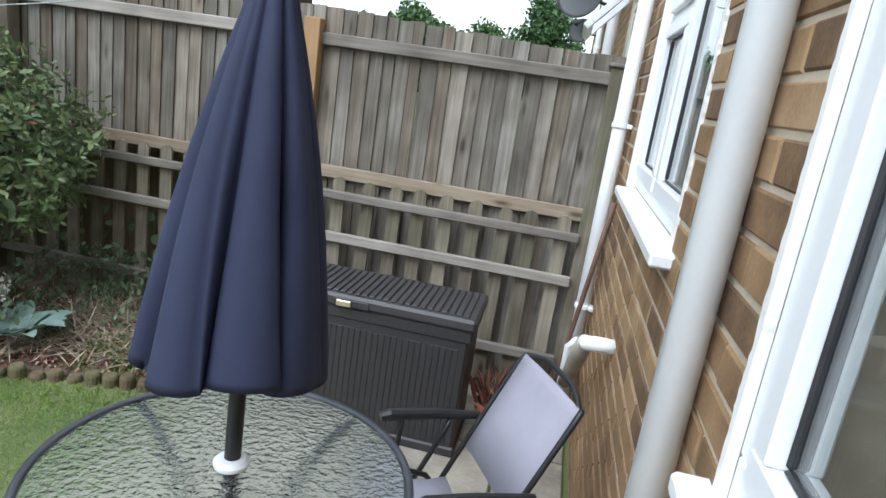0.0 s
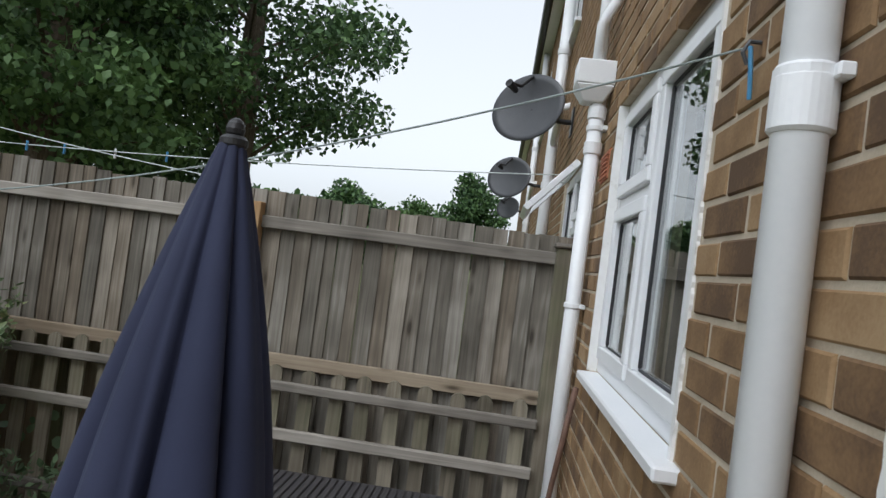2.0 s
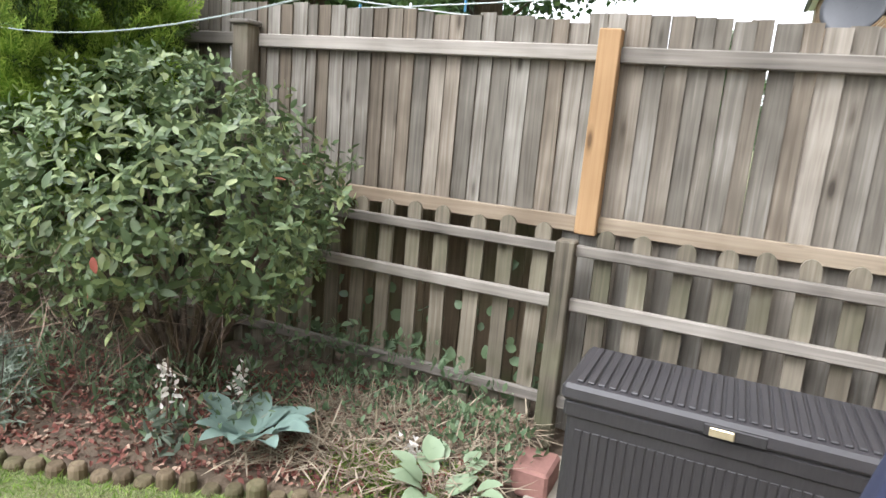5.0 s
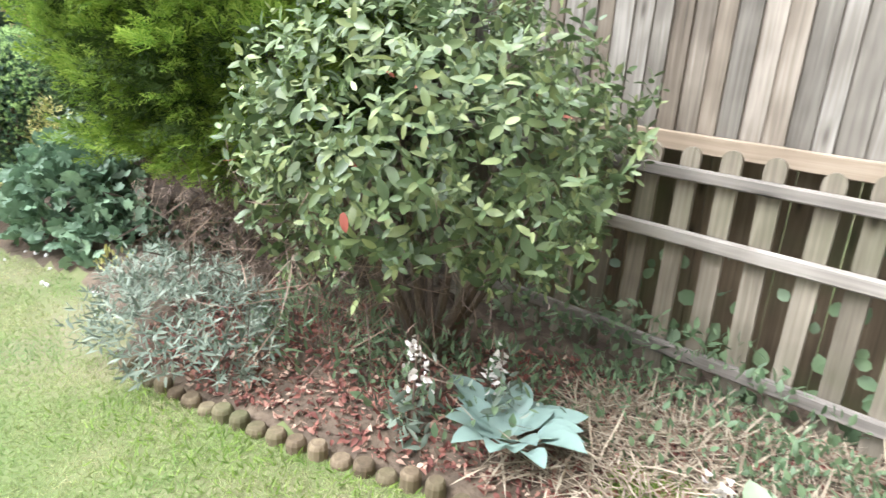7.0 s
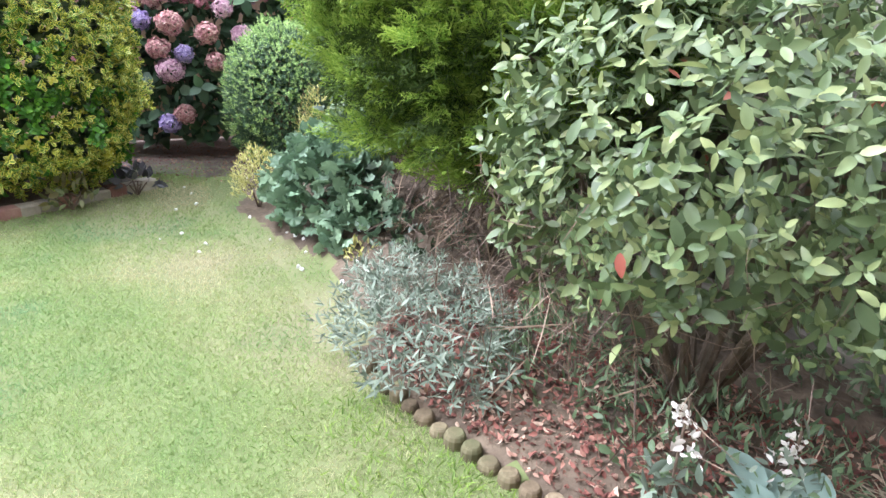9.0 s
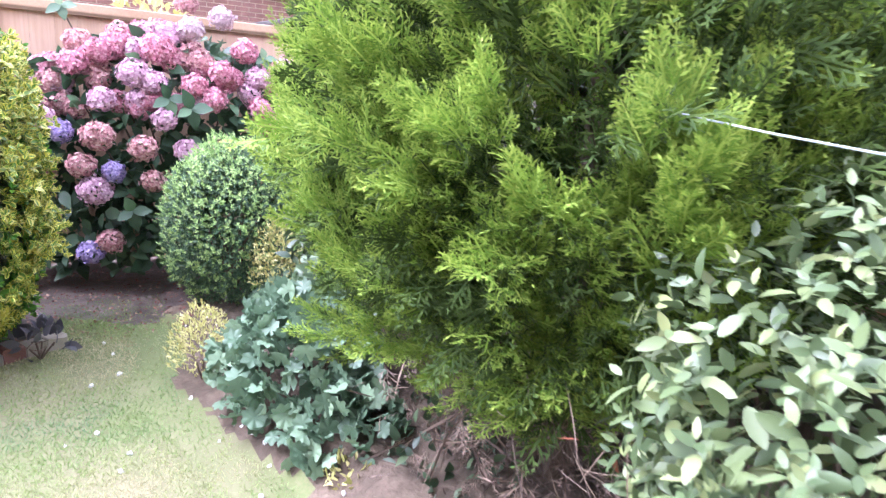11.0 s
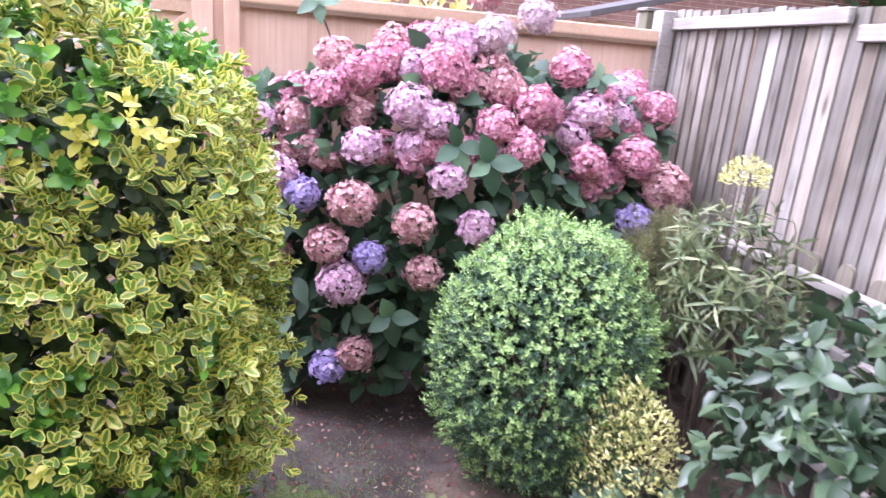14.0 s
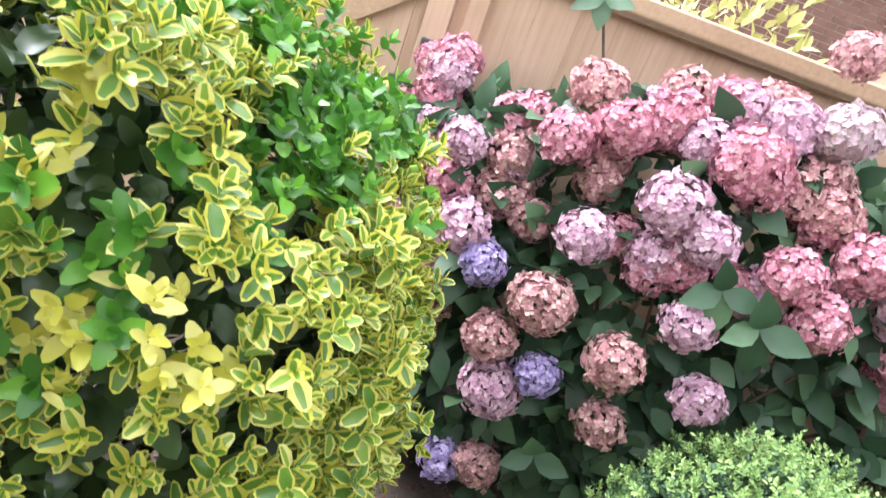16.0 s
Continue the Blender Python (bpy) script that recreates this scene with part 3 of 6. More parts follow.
def height(x, y):
    if x < -9.2 or x > 0.31 or y > 5.6 or y < -4:
        return 0.0
    h = 0.012 * noise.noise(Vector((x * 1.3, y * 1.3, 0)))
    if x < -1.4 and y > bed_edge(x):
        h += min(0.07, (y - bed_edge(x)) * 0.3) + 0.035 * noise.noise(Vector((x * 4, y * 4, 3)))
        if x < -3.9:
            h += 0.06 * max(0.0, 1 - ((x + 4.6) ** 2 + (y - 4.5) ** 2) * 1.5)
    return h - (0.03 if x > -1.4 else 0.0)


gx = [-600, -150, -60, -25, -14, -10.5, -9.4] + [-9.2 + 0.04 * i for i in range(238)] + [0.5, 3, 12, 40, 150, 600]
gy = [-600, -150, -50, -18, -8, -5, -3, -1, 0.5] + [1.2 + 0.04 * i for i in range(110)] + [5.7, 6.5, 9, 14, 25, 60, 150, 600]
gv = [(x, y, height(x, y)) for y in gy for x in gx]
gf, gi = [], []
for j in range(len(gy) - 1):
    for i in range(len(gx) - 1):
        a = j * len(gx) + i
        gf.append((a, a + 1, a + len(gx) + 1, a + len(gx)))
        cx, cy = (gx[i] + gx[i + 1]) / 2, (gy[j] + gy[j + 1]) / 2
        cx += 0.09 * noise.noise(Vector((cx * 5, cy * 5, 1.0))) + random.uniform(-0.012, 0.012)
        cy += 0.09 * noise.noise(Vector((cx * 5, cy * 5, 8.0))) + random.uniform(-0.012, 0.012)
        gi.append(2 if in_path(cx, cy) else 1 if (cy > bed_edge(cx) and -9.2 < cx < 0.3 and cy < 5.7) or in_left_bed(cx, cy) else 0)
ground = raw("ground", gv, gf, [M_lawn, M_soil, M_path], None, gi)
tagged(ground, "patchy dry lawn and bare soil beds of the garden", "ground", "", "structure")

# ---- house ----
WX = 0.31
OPEN = [(3.54, 4.76, 1.26, 2.32), (1.35, 2.82, 1.08, 2.32), (5.75, 6.95, 1.28, 2.32), (8.4, 10.2, 1.28, 2.35), (4.2, 5.3, 3.7, 4.8), (7.4, 8.6, 3.7, 4.8), (11.6, 12.8, 3.7, 4.8)]
bm = bmesh.new()
ycuts = sorted({-4.0, 24.0} | {v for o in OPEN for v in o[:2]})
for y0, y1 in zip(ycuts, ycuts[1:]):
    spans, z = [], -0.1
    for o in sorted((o for o in OPEN if o[0] <= y0 and o[1] >= y1), key=lambda o: o[2]):
        spans.append((z, o[2]))
        z = o[3]
    spans.append((z, 5.3))
    for z0, z1 in spans:
        box(bm, WX + 0.0045, WX + 0.3, y0, y1, z0, z1)
wall = part("wall_house", bm, M_mortar)
tagged(wall, "brown brick house wall with pale mortar joints", "wall", "", "structure")
# unseen room shell added behind the windows, its gloom painted on
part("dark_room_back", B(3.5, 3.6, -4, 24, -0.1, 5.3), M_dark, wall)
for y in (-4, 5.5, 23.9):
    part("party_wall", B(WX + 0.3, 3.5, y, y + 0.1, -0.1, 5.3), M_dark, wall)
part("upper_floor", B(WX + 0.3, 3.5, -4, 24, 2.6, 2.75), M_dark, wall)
ext = tagged(part("wall_back", B(-9.6, WX + 0.3, -4.3, -4.0, -0.1, 2.0), M_redbrick), "plain brick garden wall behind the lawn", "wall", "", "structure")
ext = tagged(part("roof_house", B(WX - 0.0, 7.0, -4.2, 24, 5.3, 5.45), M_roof), "dark tiled house roof above the eaves", "roof", "", "structure")
part("soffit", B(WX - 0.22, WX, -4.2, 24, 5.2, 5.26), M_upvc, ext)
part("gutter", S([(WX - 0.2, -4.2, 5.22), (WX - 0.2, 24, 5.22)], 0.06, 10), M_black, ext)

# ---- windows ----
def frame_ring(bm, x0, x1, y0, y1, z0, z1, w):
    box(bm, x0, x1, y0, y1, z0, z0 + w, bevel=0.004)
    box(bm, x0, x1, y0, y1, z1 - w, z1, bevel=0.004)
    box(bm, x0, x1, y0, y0 + w, z0 + w, z1 - w, bevel=0.004)
    box(bm, x0, x1, y1 - w, y1, z0 + w, z1 - w, bevel=0.004)


def sash(parent, x, y0, y1, z0, z1, w=0.05):
    bm = bmesh.new()
    frame_ring(bm, x - 0.018, x + 0.05, y0, y1, z0, z1, w)
    s = part("sash", bm, M_upvc, parent)
    bm = bmesh.new()
    frame_ring(bm, x + 0.002, x + 0.03, y0 + w, y1 - w, z0 + w, z1 - w, 0.007)
    part("seal", bm, M_seal, s, "black rubber seal")
    g = part("pane", B(x + 0.008, x + 0.014, y0 + w + 0.004, y1 - w - 0.004, z0 + w + 0.004, z1 - w - 0.004), M_glass, s, "clear glass pane")
    g.visible_shadow = False
    return s


def window(name, o, mullions, transoms, label, frame_x=0.035, sill=True, frame_w=0.055, over=-0.06):
    y0, y1, z0, z1 = o
    bm = bmesh.new()
    x = WX + frame_x
    frame_ring(bm, x, x + 0.07, y0, y1, z0, z1, frame_w)
    for m in mullions:
        box(bm, x + 0.001, x + 0.069, m - 0.025, m + 0.025, z0 + frame_w, z1 - frame_w)
    w = tagged(part(name, bm, M_upvc), label, "window", "", "structure")
    cols = [y0 + frame_w] + [v for m in mullions for v in (m - 0.025, m + 0.025)] + [y1 - frame_w]
    for k in range(0, len(cols), 2):
        a, b = cols[k] + 0.002, cols[k + 1] - 0.002
        rows_ = [z0 + frame_w] + [v for t, c in transoms if c == k // 2 for v in (t - 0.02, t + 0.02)] + [z1 - frame_w]
        for t, c in transoms:
            if c == k // 2:
                part("transom", B(x + 0.002, x + 0.068, a, b, t - 0.02, t + 0.02), M_upvc, w)
        for r in range(0, len(rows_), 2):
            sash(w, x, a, b, rows_[r] + 0.002, rows_[r + 1] - 0.002)
    if sill:
        part("window_sill", B(WX - 0.05, WX + frame_x, y0 - 0.07, y1 + over, z0 - 0.03, z0 + 0.004, bevel=0.006), M_upvc, w, "white plastic sill")
    c = part("curtain", B(WX + 0.42, WX + 0.44, y0 - 0.1, y1 + 0.1, z0 - 0.1, z1 + 0.1), M_curtain, w, "grey curtain behind the glass")
    return w


window("window_1", OPEN[0], [4.16], [(1.915, 1)], "white plastic casement window with three panes")
window("window_2", OPEN[1], [2.1], [], "white plastic window with deep white reveal", frame_w=0.075, over=0.05, frame_x=0.014)
window("window_3", OPEN[2], [6.35], [(1.95, 0)], "neighbour's white plastic window")
w4 = window("window_4", OPEN[3], [9.0, 9.6], [(2.0, 1)], "neighbour's white window with an open top light")
bm = bmesh.new()
frame_ring(bm, -0.02, 0.02, 0, 0.75, -0.42, 0, 0.05)
for v in bm.verts:
    v.co = Matrix.Translation((WX - 0.01, 5.98, 2.3)) @ Matrix.Rotation(radians(42), 4, "Y") @ v.co
part("open_sash", bm, M_upvc, bpy.data.objects["window_3"], "top light standing open")
for k, o in enumerate(OPEN[4:]):
    window("window_%d" % (5 + k), o, [(o[0] + o[1]) / 2], [], "white plastic upstairs window")
# flaking painted reveals round the first two windows
for o, depth in ((OPEN[0], 0.034), (OPEN[1], 0.013)):
    for jamb, sign in ((o[1], 1), (o[0], -1)):
        V, F = [], []
        n_ = int((o[3] - o[2]) / 0.012)
        for i in range(n_ + 1):
            z = o[2] + 0.012 * i
            d_ = 0.006 + 0.012 * (0.5 + 0.5 * noise.noise(Vector((z * 9, jamb, 0)))) + random.uniform(0, 0.005)
            V += [(WX + depth, jamb - sign * 0.003, z), (WX - 0.003, jamb - sign * 0.003, z), (WX - 0.003, jamb + sign * d_, z), (WX + 0.006, jamb + sign * d_, z)]
            if i:
                q = 4 * (i - 1)
                F += [(q + k, q + k + 1, q + k + 5, q + k + 4) for k in range(3)]
        raw("painted_reveal", V, F, [M_paint], wall, None, "flaking white paint on the window reveal", "", False)

# ---- pipes on the house wall ----
def clip(parent, y, z, r, off=0.05):
    bm = lathe(bmesh.new(), [(r + 0.004, -0.012), (r + 0.006, -0.008), (r + 0.006, 0.008), (r + 0.004, 0.012)], (WX - off, y, z), 20)
    box(bm, WX - 0.022, WX, y - 0.05, y + 0.012, z - 0.01, z + 0.01, bevel=0.003)
    part("bracket", bm, M_upvc, parent, "white pipe clip")


down = thing("drainpipe", WX - 0.05, 5.09, 0, "white plastic drainpipe with hopper on the brick wall", "drainpipe", "drainpipes")
part("pipe", S([(WX - 0.05, 5.09, 0.02), (WX - 0.05, 5.09, 2.42)], 0.034, 20), M_upvc, down, smooth=True)
for z in (0.61, 1.49, 2.29):
    clip(down, 5.09, z, 0.034)
for z in (2.36, 2.20):
    part("collar", lathe(bmesh.new(), [(0.036, -0.03), (0.041, -0.025), (0.041, 0.025), (0.036, 0.03)], (WX - 0.05, 5.09, z), 20), M_upvc, down, smooth=False)
bm = bmesh.new()
for (a, b, c, z0, z1) in ((0.045, 0.045, 0.075, 2.40, 2.47), (0.085, 0.085, 0.1, 2.47, 2.58)):
    r = bmesh.ops.create_cone(bm, cap_ends=True, segments=4, radius1=a * 1.41, radius2=b * 1.41 if z0 > 2.45 else 0.12, depth=z1 - z0, matrix=pose(WX - 0.08, 5.09, (z0 + z1) / 2, 0, 0, 45))
bmesh.ops.bevel(bm, geom=bm.edges[:], offset=0.006, segments=1, affect="EDGES")
part("hopper", bm, M_upvc, down, "white plastic hopper head")
part("inlet", S([(WX - 0.08, 5.05, 2.55), (WX - 0.08, 5.05, 2.75), (WX + 0.02, 4.95, 2.95)], 0.024, 14), M_upvc, down, smooth=True)
part("inlet", S([(WX - 0.06, 5.14, 2.55), (WX - 0.06, 5.14, 2.9), (WX - 0.06, 5.14, 5.2)], 0.028, 14), M_upvc, down, smooth=True)
near = thing("drainpipe", WX - 0.05, 3.0, 0, "white plastic drainpipe beside the kitchen window", "drainpipe", "drainpipes")
part("pipe", S([(WX - 0.038, 3.02, 0.02), (WX - 0.038, 3.02, 5.2)], 0.034, 28), M_upvc, near, smooth=True)
part("collar", lathe(bmesh.new(), [(0.036, -0.04), (0.0405, -0.035), (0.0405, 0.03), (0.037, 0.04)], (WX - 0.038, 3.02, 1.865), 28), M_upvc, near, smooth=False)
clip(near, 3.02, 1.9, 0.034, 0.038)
clip(near, 3.02, 0.85, 0.034, 0.038)
waste = thing("waste_pipe", WX, 4.1, 0.8, "white waste pipe elbow with lagged lower run", "pipe")
part("elbow", S([(WX + 0.02, 4.08, 0.8), (WX - 0.05, 4.08, 0.8), (WX - 0.085, 4.1, 0.79), (WX - 0.09, 4.16, 0.77)], 0.026, 14), M_upvc, waste, smooth=True)
part("lagging", S([(WX - 0.09, 4.14, 0.775), (WX - 0.085, 4.4, 0.6), (WX - 0.08, 4.7, 0.4), (WX - 0.07, 4.95, 0.26)], [0.03, 0.034, 0.029, 0.032], 12), M_flag, waste, "grubby lagged pipe", smooth=True)
branch = thing("branch_pipe", WX - 0.05, 5.0, 0.4, "short white branch pipe into the drain", "pipe")
part("pipe", S([(WX + 0.01, 4.92, 0.48), (WX - 0.06, 4.92, 0.48), (WX - 0.08, 4.94, 0.45), (WX - 0.08, 4.98, 0.05)], 0.026, 14), M_upvc, branch, smooth=True)
vent = thing("air_brick", WX, 4.97, 2.1, "terracotta air brick with slots set in the wall", "vent")
part("frame", B(WX - 0.004, WX + 0.02, 4.87, 5.07, 2.04, 2.17, bevel=0.003), M_terracotta, vent)
for k in range(6):
    part("slat", B(WX - 0.012, WX - 0.005, 4.885, 5.055, 2.05 + k * 0.019, 2.062 + k * 0.019, bevel=0.002), M_terracotta, vent)
stick = tagged(part("walking_stick", S([(WX - 0.025, 4.84, 1.17), (WX - 0.06, 4.9, 0.8), (WX - 0.1, 4.95, 0.4), (WX - 0.15, 5.0, 0.0)], [0.013, 0.012, 0.011, 0.01], 10), M_stick, smooth=True), "thin brown wooden stick leaning against the wall", "stick")


# ---- satellite dishes ----
def dish(y, z, r, x, aim):
    t = thing("satellite_dish", WX, y, z, "grey oval satellite dish on a wall bracket", "satellite dish", "dishes on the wall")
    bm = bmesh.new()
    n, rings = 40, []
    for k in range(7):
        q = k / 6
        rings.append([bm.verts.new((q * r * math.cos(a), q * r * 0.82 * math.sin(a), 0.16 * r * q * q)) for a in (2 * math.pi * i / n for i in range(n))] if k else [bm.verts.new((0, 0, 0))])
    for i in range(n):
        bm.faces.new((rings[0][0], rings[1][i], rings[1][(i + 1) % n]))
    for a, b in zip(rings[1:], rings[2:]):
        for i in range(n):
            bm.faces.new((a[i], b[i], b[(i + 1) % n], a[(i + 1) % n]))
    r_ = bmesh.ops.extrude_face_region(bm, geom=bm.faces[:])
    for v in [g for g in r_["geom"] if isinstance(g, bmesh.types.BMVert)]:
        v.co.z -= 0.012
    m = look((x, y, z), aim)
    m = m @ Matrix.Rotation(math.pi, 4, "X")
    for v in bm.verts:
        v.co = m @ Vector((v.co.x, v.co.y, v.co.z))
    part("reflector", bm, M_dish, t, "grey perforated dish", smooth=True)
    feed = m @ Vector((0, -r * 0.25, r * 1.0))
    low = m @ Vector((0, -r * 0.8, 0.1 * r))
    part("feed_arm", S([low, (Vector(low) + Vector(feed)) / 2 - Vector((0, 0, 0.05)), feed], 0.012, 8), M_black, t)
    part("receiver", S([feed, feed + (m.to_3x3() @ Vector((0, 0.02, -0.1)))], [0.03, 0.02], 12), M_black, t, "black receiver head")
    part("wall_arm", S([m @ Vector((0, 0, -0.01)), (WX - 0.1, y + 0.05, z - 0.05), (WX, y + 0.05, z - 0.05)], 0.02, 10), M_black, t)
    part("wall_plate", B(WX - 0.012, WX, y - 0.02, y + 0.12, z - 0.15, z + 0.05), M_black, t)


dish(6.89, 2.80, 0.31, -0.01, (-2.4, 3.6, 3.3))
dish(10.0, 2.73, 0.31, -0.09, (-2.5, 6.5, 3.2))
dish(16.5, 3.0, 0.3, -0.05, (-2.6, 13.0, 3.5))
for yy in (7.9, 12.5):
    t = thing("soil_pipe", WX - 0.06, yy, 0, "white soil pipe running up the neighbour's wall", "drainpipe", "drainpipes")
    part("pipe", S([(WX - 0.07, yy, 0), (WX - 0.07, yy, 5.15)], 0.05, 16), M_upvc, t, smooth=True)
    part("branch", S([(WX + 0.02, yy - 0.5, 3.0), (WX - 0.07, yy - 0.45, 2.98), (WX - 0.07, yy, 2.75)], 0.03, 12), M_upvc, t, smooth=True)
    for z in (1.2, 2.4, 3.6):
        part("collar", lathe(bmesh.new(), [(0.052, -0.03), (0.058, -0.025), (0.058, 0.025), (0.052, 0.03)], (WX - 0.07, yy, z), 16), M_upvc, t)

# ---- boundary fence ----
FY = 5.45
def fence_top(x):
    return float(np.interp(x, [-8.6, -3.6, -1.9, 0.03, 0.3], [2.1, 1.925, 1.862, 1.794, 1.79]))


fence = thing("board_fence", -4.0, FY, 0, "tall weathered grey close-board timber fence", "fence")
board_meshes = {}
def board_mesh(w, h, key):
    if key not in board_meshes:
        bm = bmesh.new()
        vs = [bm.verts.new(c) for c in ((0, 0, 0), (w, -0.012, 0), (w, 0.0, 0), (0, 0.008, 0), (0, 0, h), (w, -0.012, h), (w, 0.0, h), (0, 0.008, h))]
        for f in ((0, 1, 5, 4), (1, 2, 6, 5), (2, 3, 7, 6), (3, 0, 4, 7), (4, 5, 6, 7), (3, 2, 1, 0)):
            bm.faces.new([vs[i] for i in f])
        me = bpy.data.meshes.new("board")
        bm.to_mesh(me)
        bm.free()
        me.materials.append(M_board)
        board_meshes[key] = me
    return board_meshes[key]


x, k = 0.27, 0
while x > -8.75:
    w = 0.082 + 0.016 * random.random()
    top = fence_top(x) + random.uniform(-0.008, 0.008)
    h = round((top - (0.96 if -3.4 < x < -1.44 else 0)) / 0.012) * 0.012
    ob = new("board", board_mesh(round(w, 2), h, (round(w, 2), round(h, 3))))
    ob.matrix_basis = pose(x - w, FY + 0.004 * random.random(), 0.02 + top - h if h > 1.3 or x > -1.4 else 0.95, 0, random.uniform(-0.35, 0.35), random.uniform(-1.5, 1.5))
    attach(ob, fence)
    x -= w - 0.010
for x0, x1, z in ((0.2, -1.34, 1.73), (-1.42, -3.2, 1.735), (-3.34, -5.1, 1.74), (-5.2, -7.0, 1.99), (-7.06, -8.5, 2.06)):
    part("top_rail", B(x1, x0, FY - 0.045, FY - 0.014, z - 0.065, z, bevel=0.005), M_rail, fence, "grey top rail")
for x0, x1, z in ((0.19, -1.34, 1.03), (-1.42, -3.2, 1.02), (-3.34, -5.1, 1.03)):
    part("lower_rail", B(x1, x0, FY - 0.04, FY - 0.014, z - 0.07, z, bevel=0.004), M_newrail, fence, "newer yellow-brown rail")
part("new_post", B(-1.425, -1.335, FY - 0.085, FY - 0.016, 0.95, 1.795, bevel=0.004), M_newpost, fence, "new orange timber post")
for x0, z in ((-3.265, 1.77), (0.235, 1.75), (-5.15, 1.85), (-8.55, 2.1)):
    p_ = part("post", B(x0 - 0.05, x0 + 0.05, FY - 0.11, FY - 0.016, 0, z, bevel=0.005), M_picket, fence, "grey timber fence post")
    part("post_cap", B(x0 - 0.065, x0 + 0.065, FY - 0.125, FY - 0.012, z + 0.002, z + 0.025, bevel=0.006), M_rail, p_)

# added backing in dark log colour, so the picket gaps look shaded
old = thing("gap_backing", -2.4, 5.78, 0, "dark boards added behind the picket fence to darken its gaps", "fence")
for k in range(20):
    part("board", B(-3.5 + 0.11 * k, -3.395 + 0.11 * k, 5.76, 5.775 + 0.006 * (k % 2), 0, 1.15), M_log, old)

# ---- low picket fence ----
def picket_fence(name, x0, x1, lift, label):
    f = thing(name, (x0 + x1) / 2, 5.34, 0, label, "picket fence", "low picket fences")
    step, w = 0.152, 0.072
    bm = bmesh.new()
    n, h = 8, 0.985
    prof = [(-w / 2, 0), (w / 2, 0), (w / 2, h - w / 2)] + [(w / 2 * math.cos(a), h - w / 2 + w / 2 * math.sin(a)) for a in (math.pi * k / n for k in range(1, n))] + [(-w / 2, h - w / 2)]
    a = [bm.verts.new((px, 0, pz)) for px, pz in prof]
    b = [bm.verts.new((px, 0.018, pz)) for px, pz in prof]
    bm.faces.new(a)
    bm.faces.new(b[::-1])
    for i in range(len(a)):
        bm.faces.new((a[i], b[i], b[(i + 1) % len(a)], a[(i + 1) % len(a)]))
    bmesh.ops.recalc_face_normals(bm, faces=bm.faces)
    me = bpy.data.meshes.new("picket")
    bm.to_mesh(me)
    bm.free()
    me.materials.append(M_picket)
    x = x0 - 0.09
    while x > x1 + 0.03:
        ob = new("picket", me)
        ob.matrix_basis = pose(x, 5.338 + 0.003 * random.random(), lift + random.uniform(-0.012, 0.008), 0, random.uniform(-1.0, 1.0), random.uniform(-2, 2))
        attach(ob, f)
        x -= step + random.uniform(-0.006, 0.006)
    for z0, z1 in ((0.865, 0.912), (0.625, 0.68), (0.18, 0.232)):
        bm = B(x1, x0, 5.3, 5.334, z0 + lift, z1 + lift, bevel=0.006)
        part("rail", bm, M_rail, f, "grey weathered rail")
    part("post", B(x1 - 0.04, x1 + 0.04, 5.255, 5.345, 0, 0.93 + lift, bevel=0.006), M_picket, f, "square grey picket post")
    return f


picket_fence("picket_fence", 0.19, -1.43, 0.0, "low grey picket fence with rounded tops behind the box")
picket_fence("picket_fence", -1.47, -3.3, 0.0, "low grey picket fence with rounded tops beside the shrub bed")
picket_fence("picket_fence", -3.34, -5.2, 0.03, "low grey picket fence behind the golden conifer")
picket_fence("picket_fence", -5.24, -7.78, 0.12, "low grey picket fence below the close-board fence")
picket_fence("picket_fence", -7.82, -8.5, 0.12, "low grey picket fence behind the hydrangea")

# ---- tan fence and gate at the end ----
TX = -8.38
tan = thing("tan_fence", TX, 4.2, 0, "new tan timber fence of wide upright boards", "fence")
y = 3.04
while y < 5.36:
    w = 0.14 + 0.03 * random.random()
    part("board", B(TX - 0.012, TX + 0.0012 * random.random(), y, y + w - 0.001, 0.02, 1.93, bevel=0.001), M_tan, tan)
    y += w
part("cap_rail", B(TX - 0.02, TX + 0.045, 3.03, 5.36, 1.9, 1.99, bevel=0.006), M_tanrail, tan, "pale sloping cap rail")
part("post", B(TX - 0.05, TX + 0.03, 2.95, 3.03, 0, 2.03, bevel=0.006), M_tan, tan, "tan gate post")
part("post", B(TX - 0.05, TX + 0.06, 5.34, 5.43, 0, 2.1, bevel=0.006), M_rail, tan, "pale grey corner post")
gate = thing("garden_gate", TX, 2.4, 0, "tan timber garden gate with diagonal brace", "gate")
y = 1.4
while y < 2.9:
    part("board", B(TX - 0.012, TX + 0.003 * random.random(), y, y + 0.147, 0.06, 1.95, bevel=0.002), M_tan, gate)
    y += 0.15
part("stile", B(TX + 0.006, TX + 0.035, 2.8, 2.9, 0.06, 1.95, bevel=0.003), M_tan, gate)
part("ledge", B(TX + 0.006, TX + 0.033, 1.4, 2.8, 1.85, 1.95, bevel=0.003), M_tanrail, gate)
bm = B(0, 0.026, -0.05, 0.05, -0.75, 0.75, bevel=0.003)
for v in bm.verts:
    v.co = Matrix.Translation((TX + 0.008, 2.28, 1.4)) @ Matrix.Rotation(radians(-52), 4, "X") @ v.co
part("brace", bm, M_tanrail, gate, "diagonal timber brace")
part("latch", B(TX + 0.036, TX + 0.06, 2.82, 2.95, 1.5, 1.58, bevel=0.004), M_dish, gate, "grey metal latch")
far_fence = thing("side_fence", TX, -1.0, 0, "tan timber fence closing the garden", "fence")
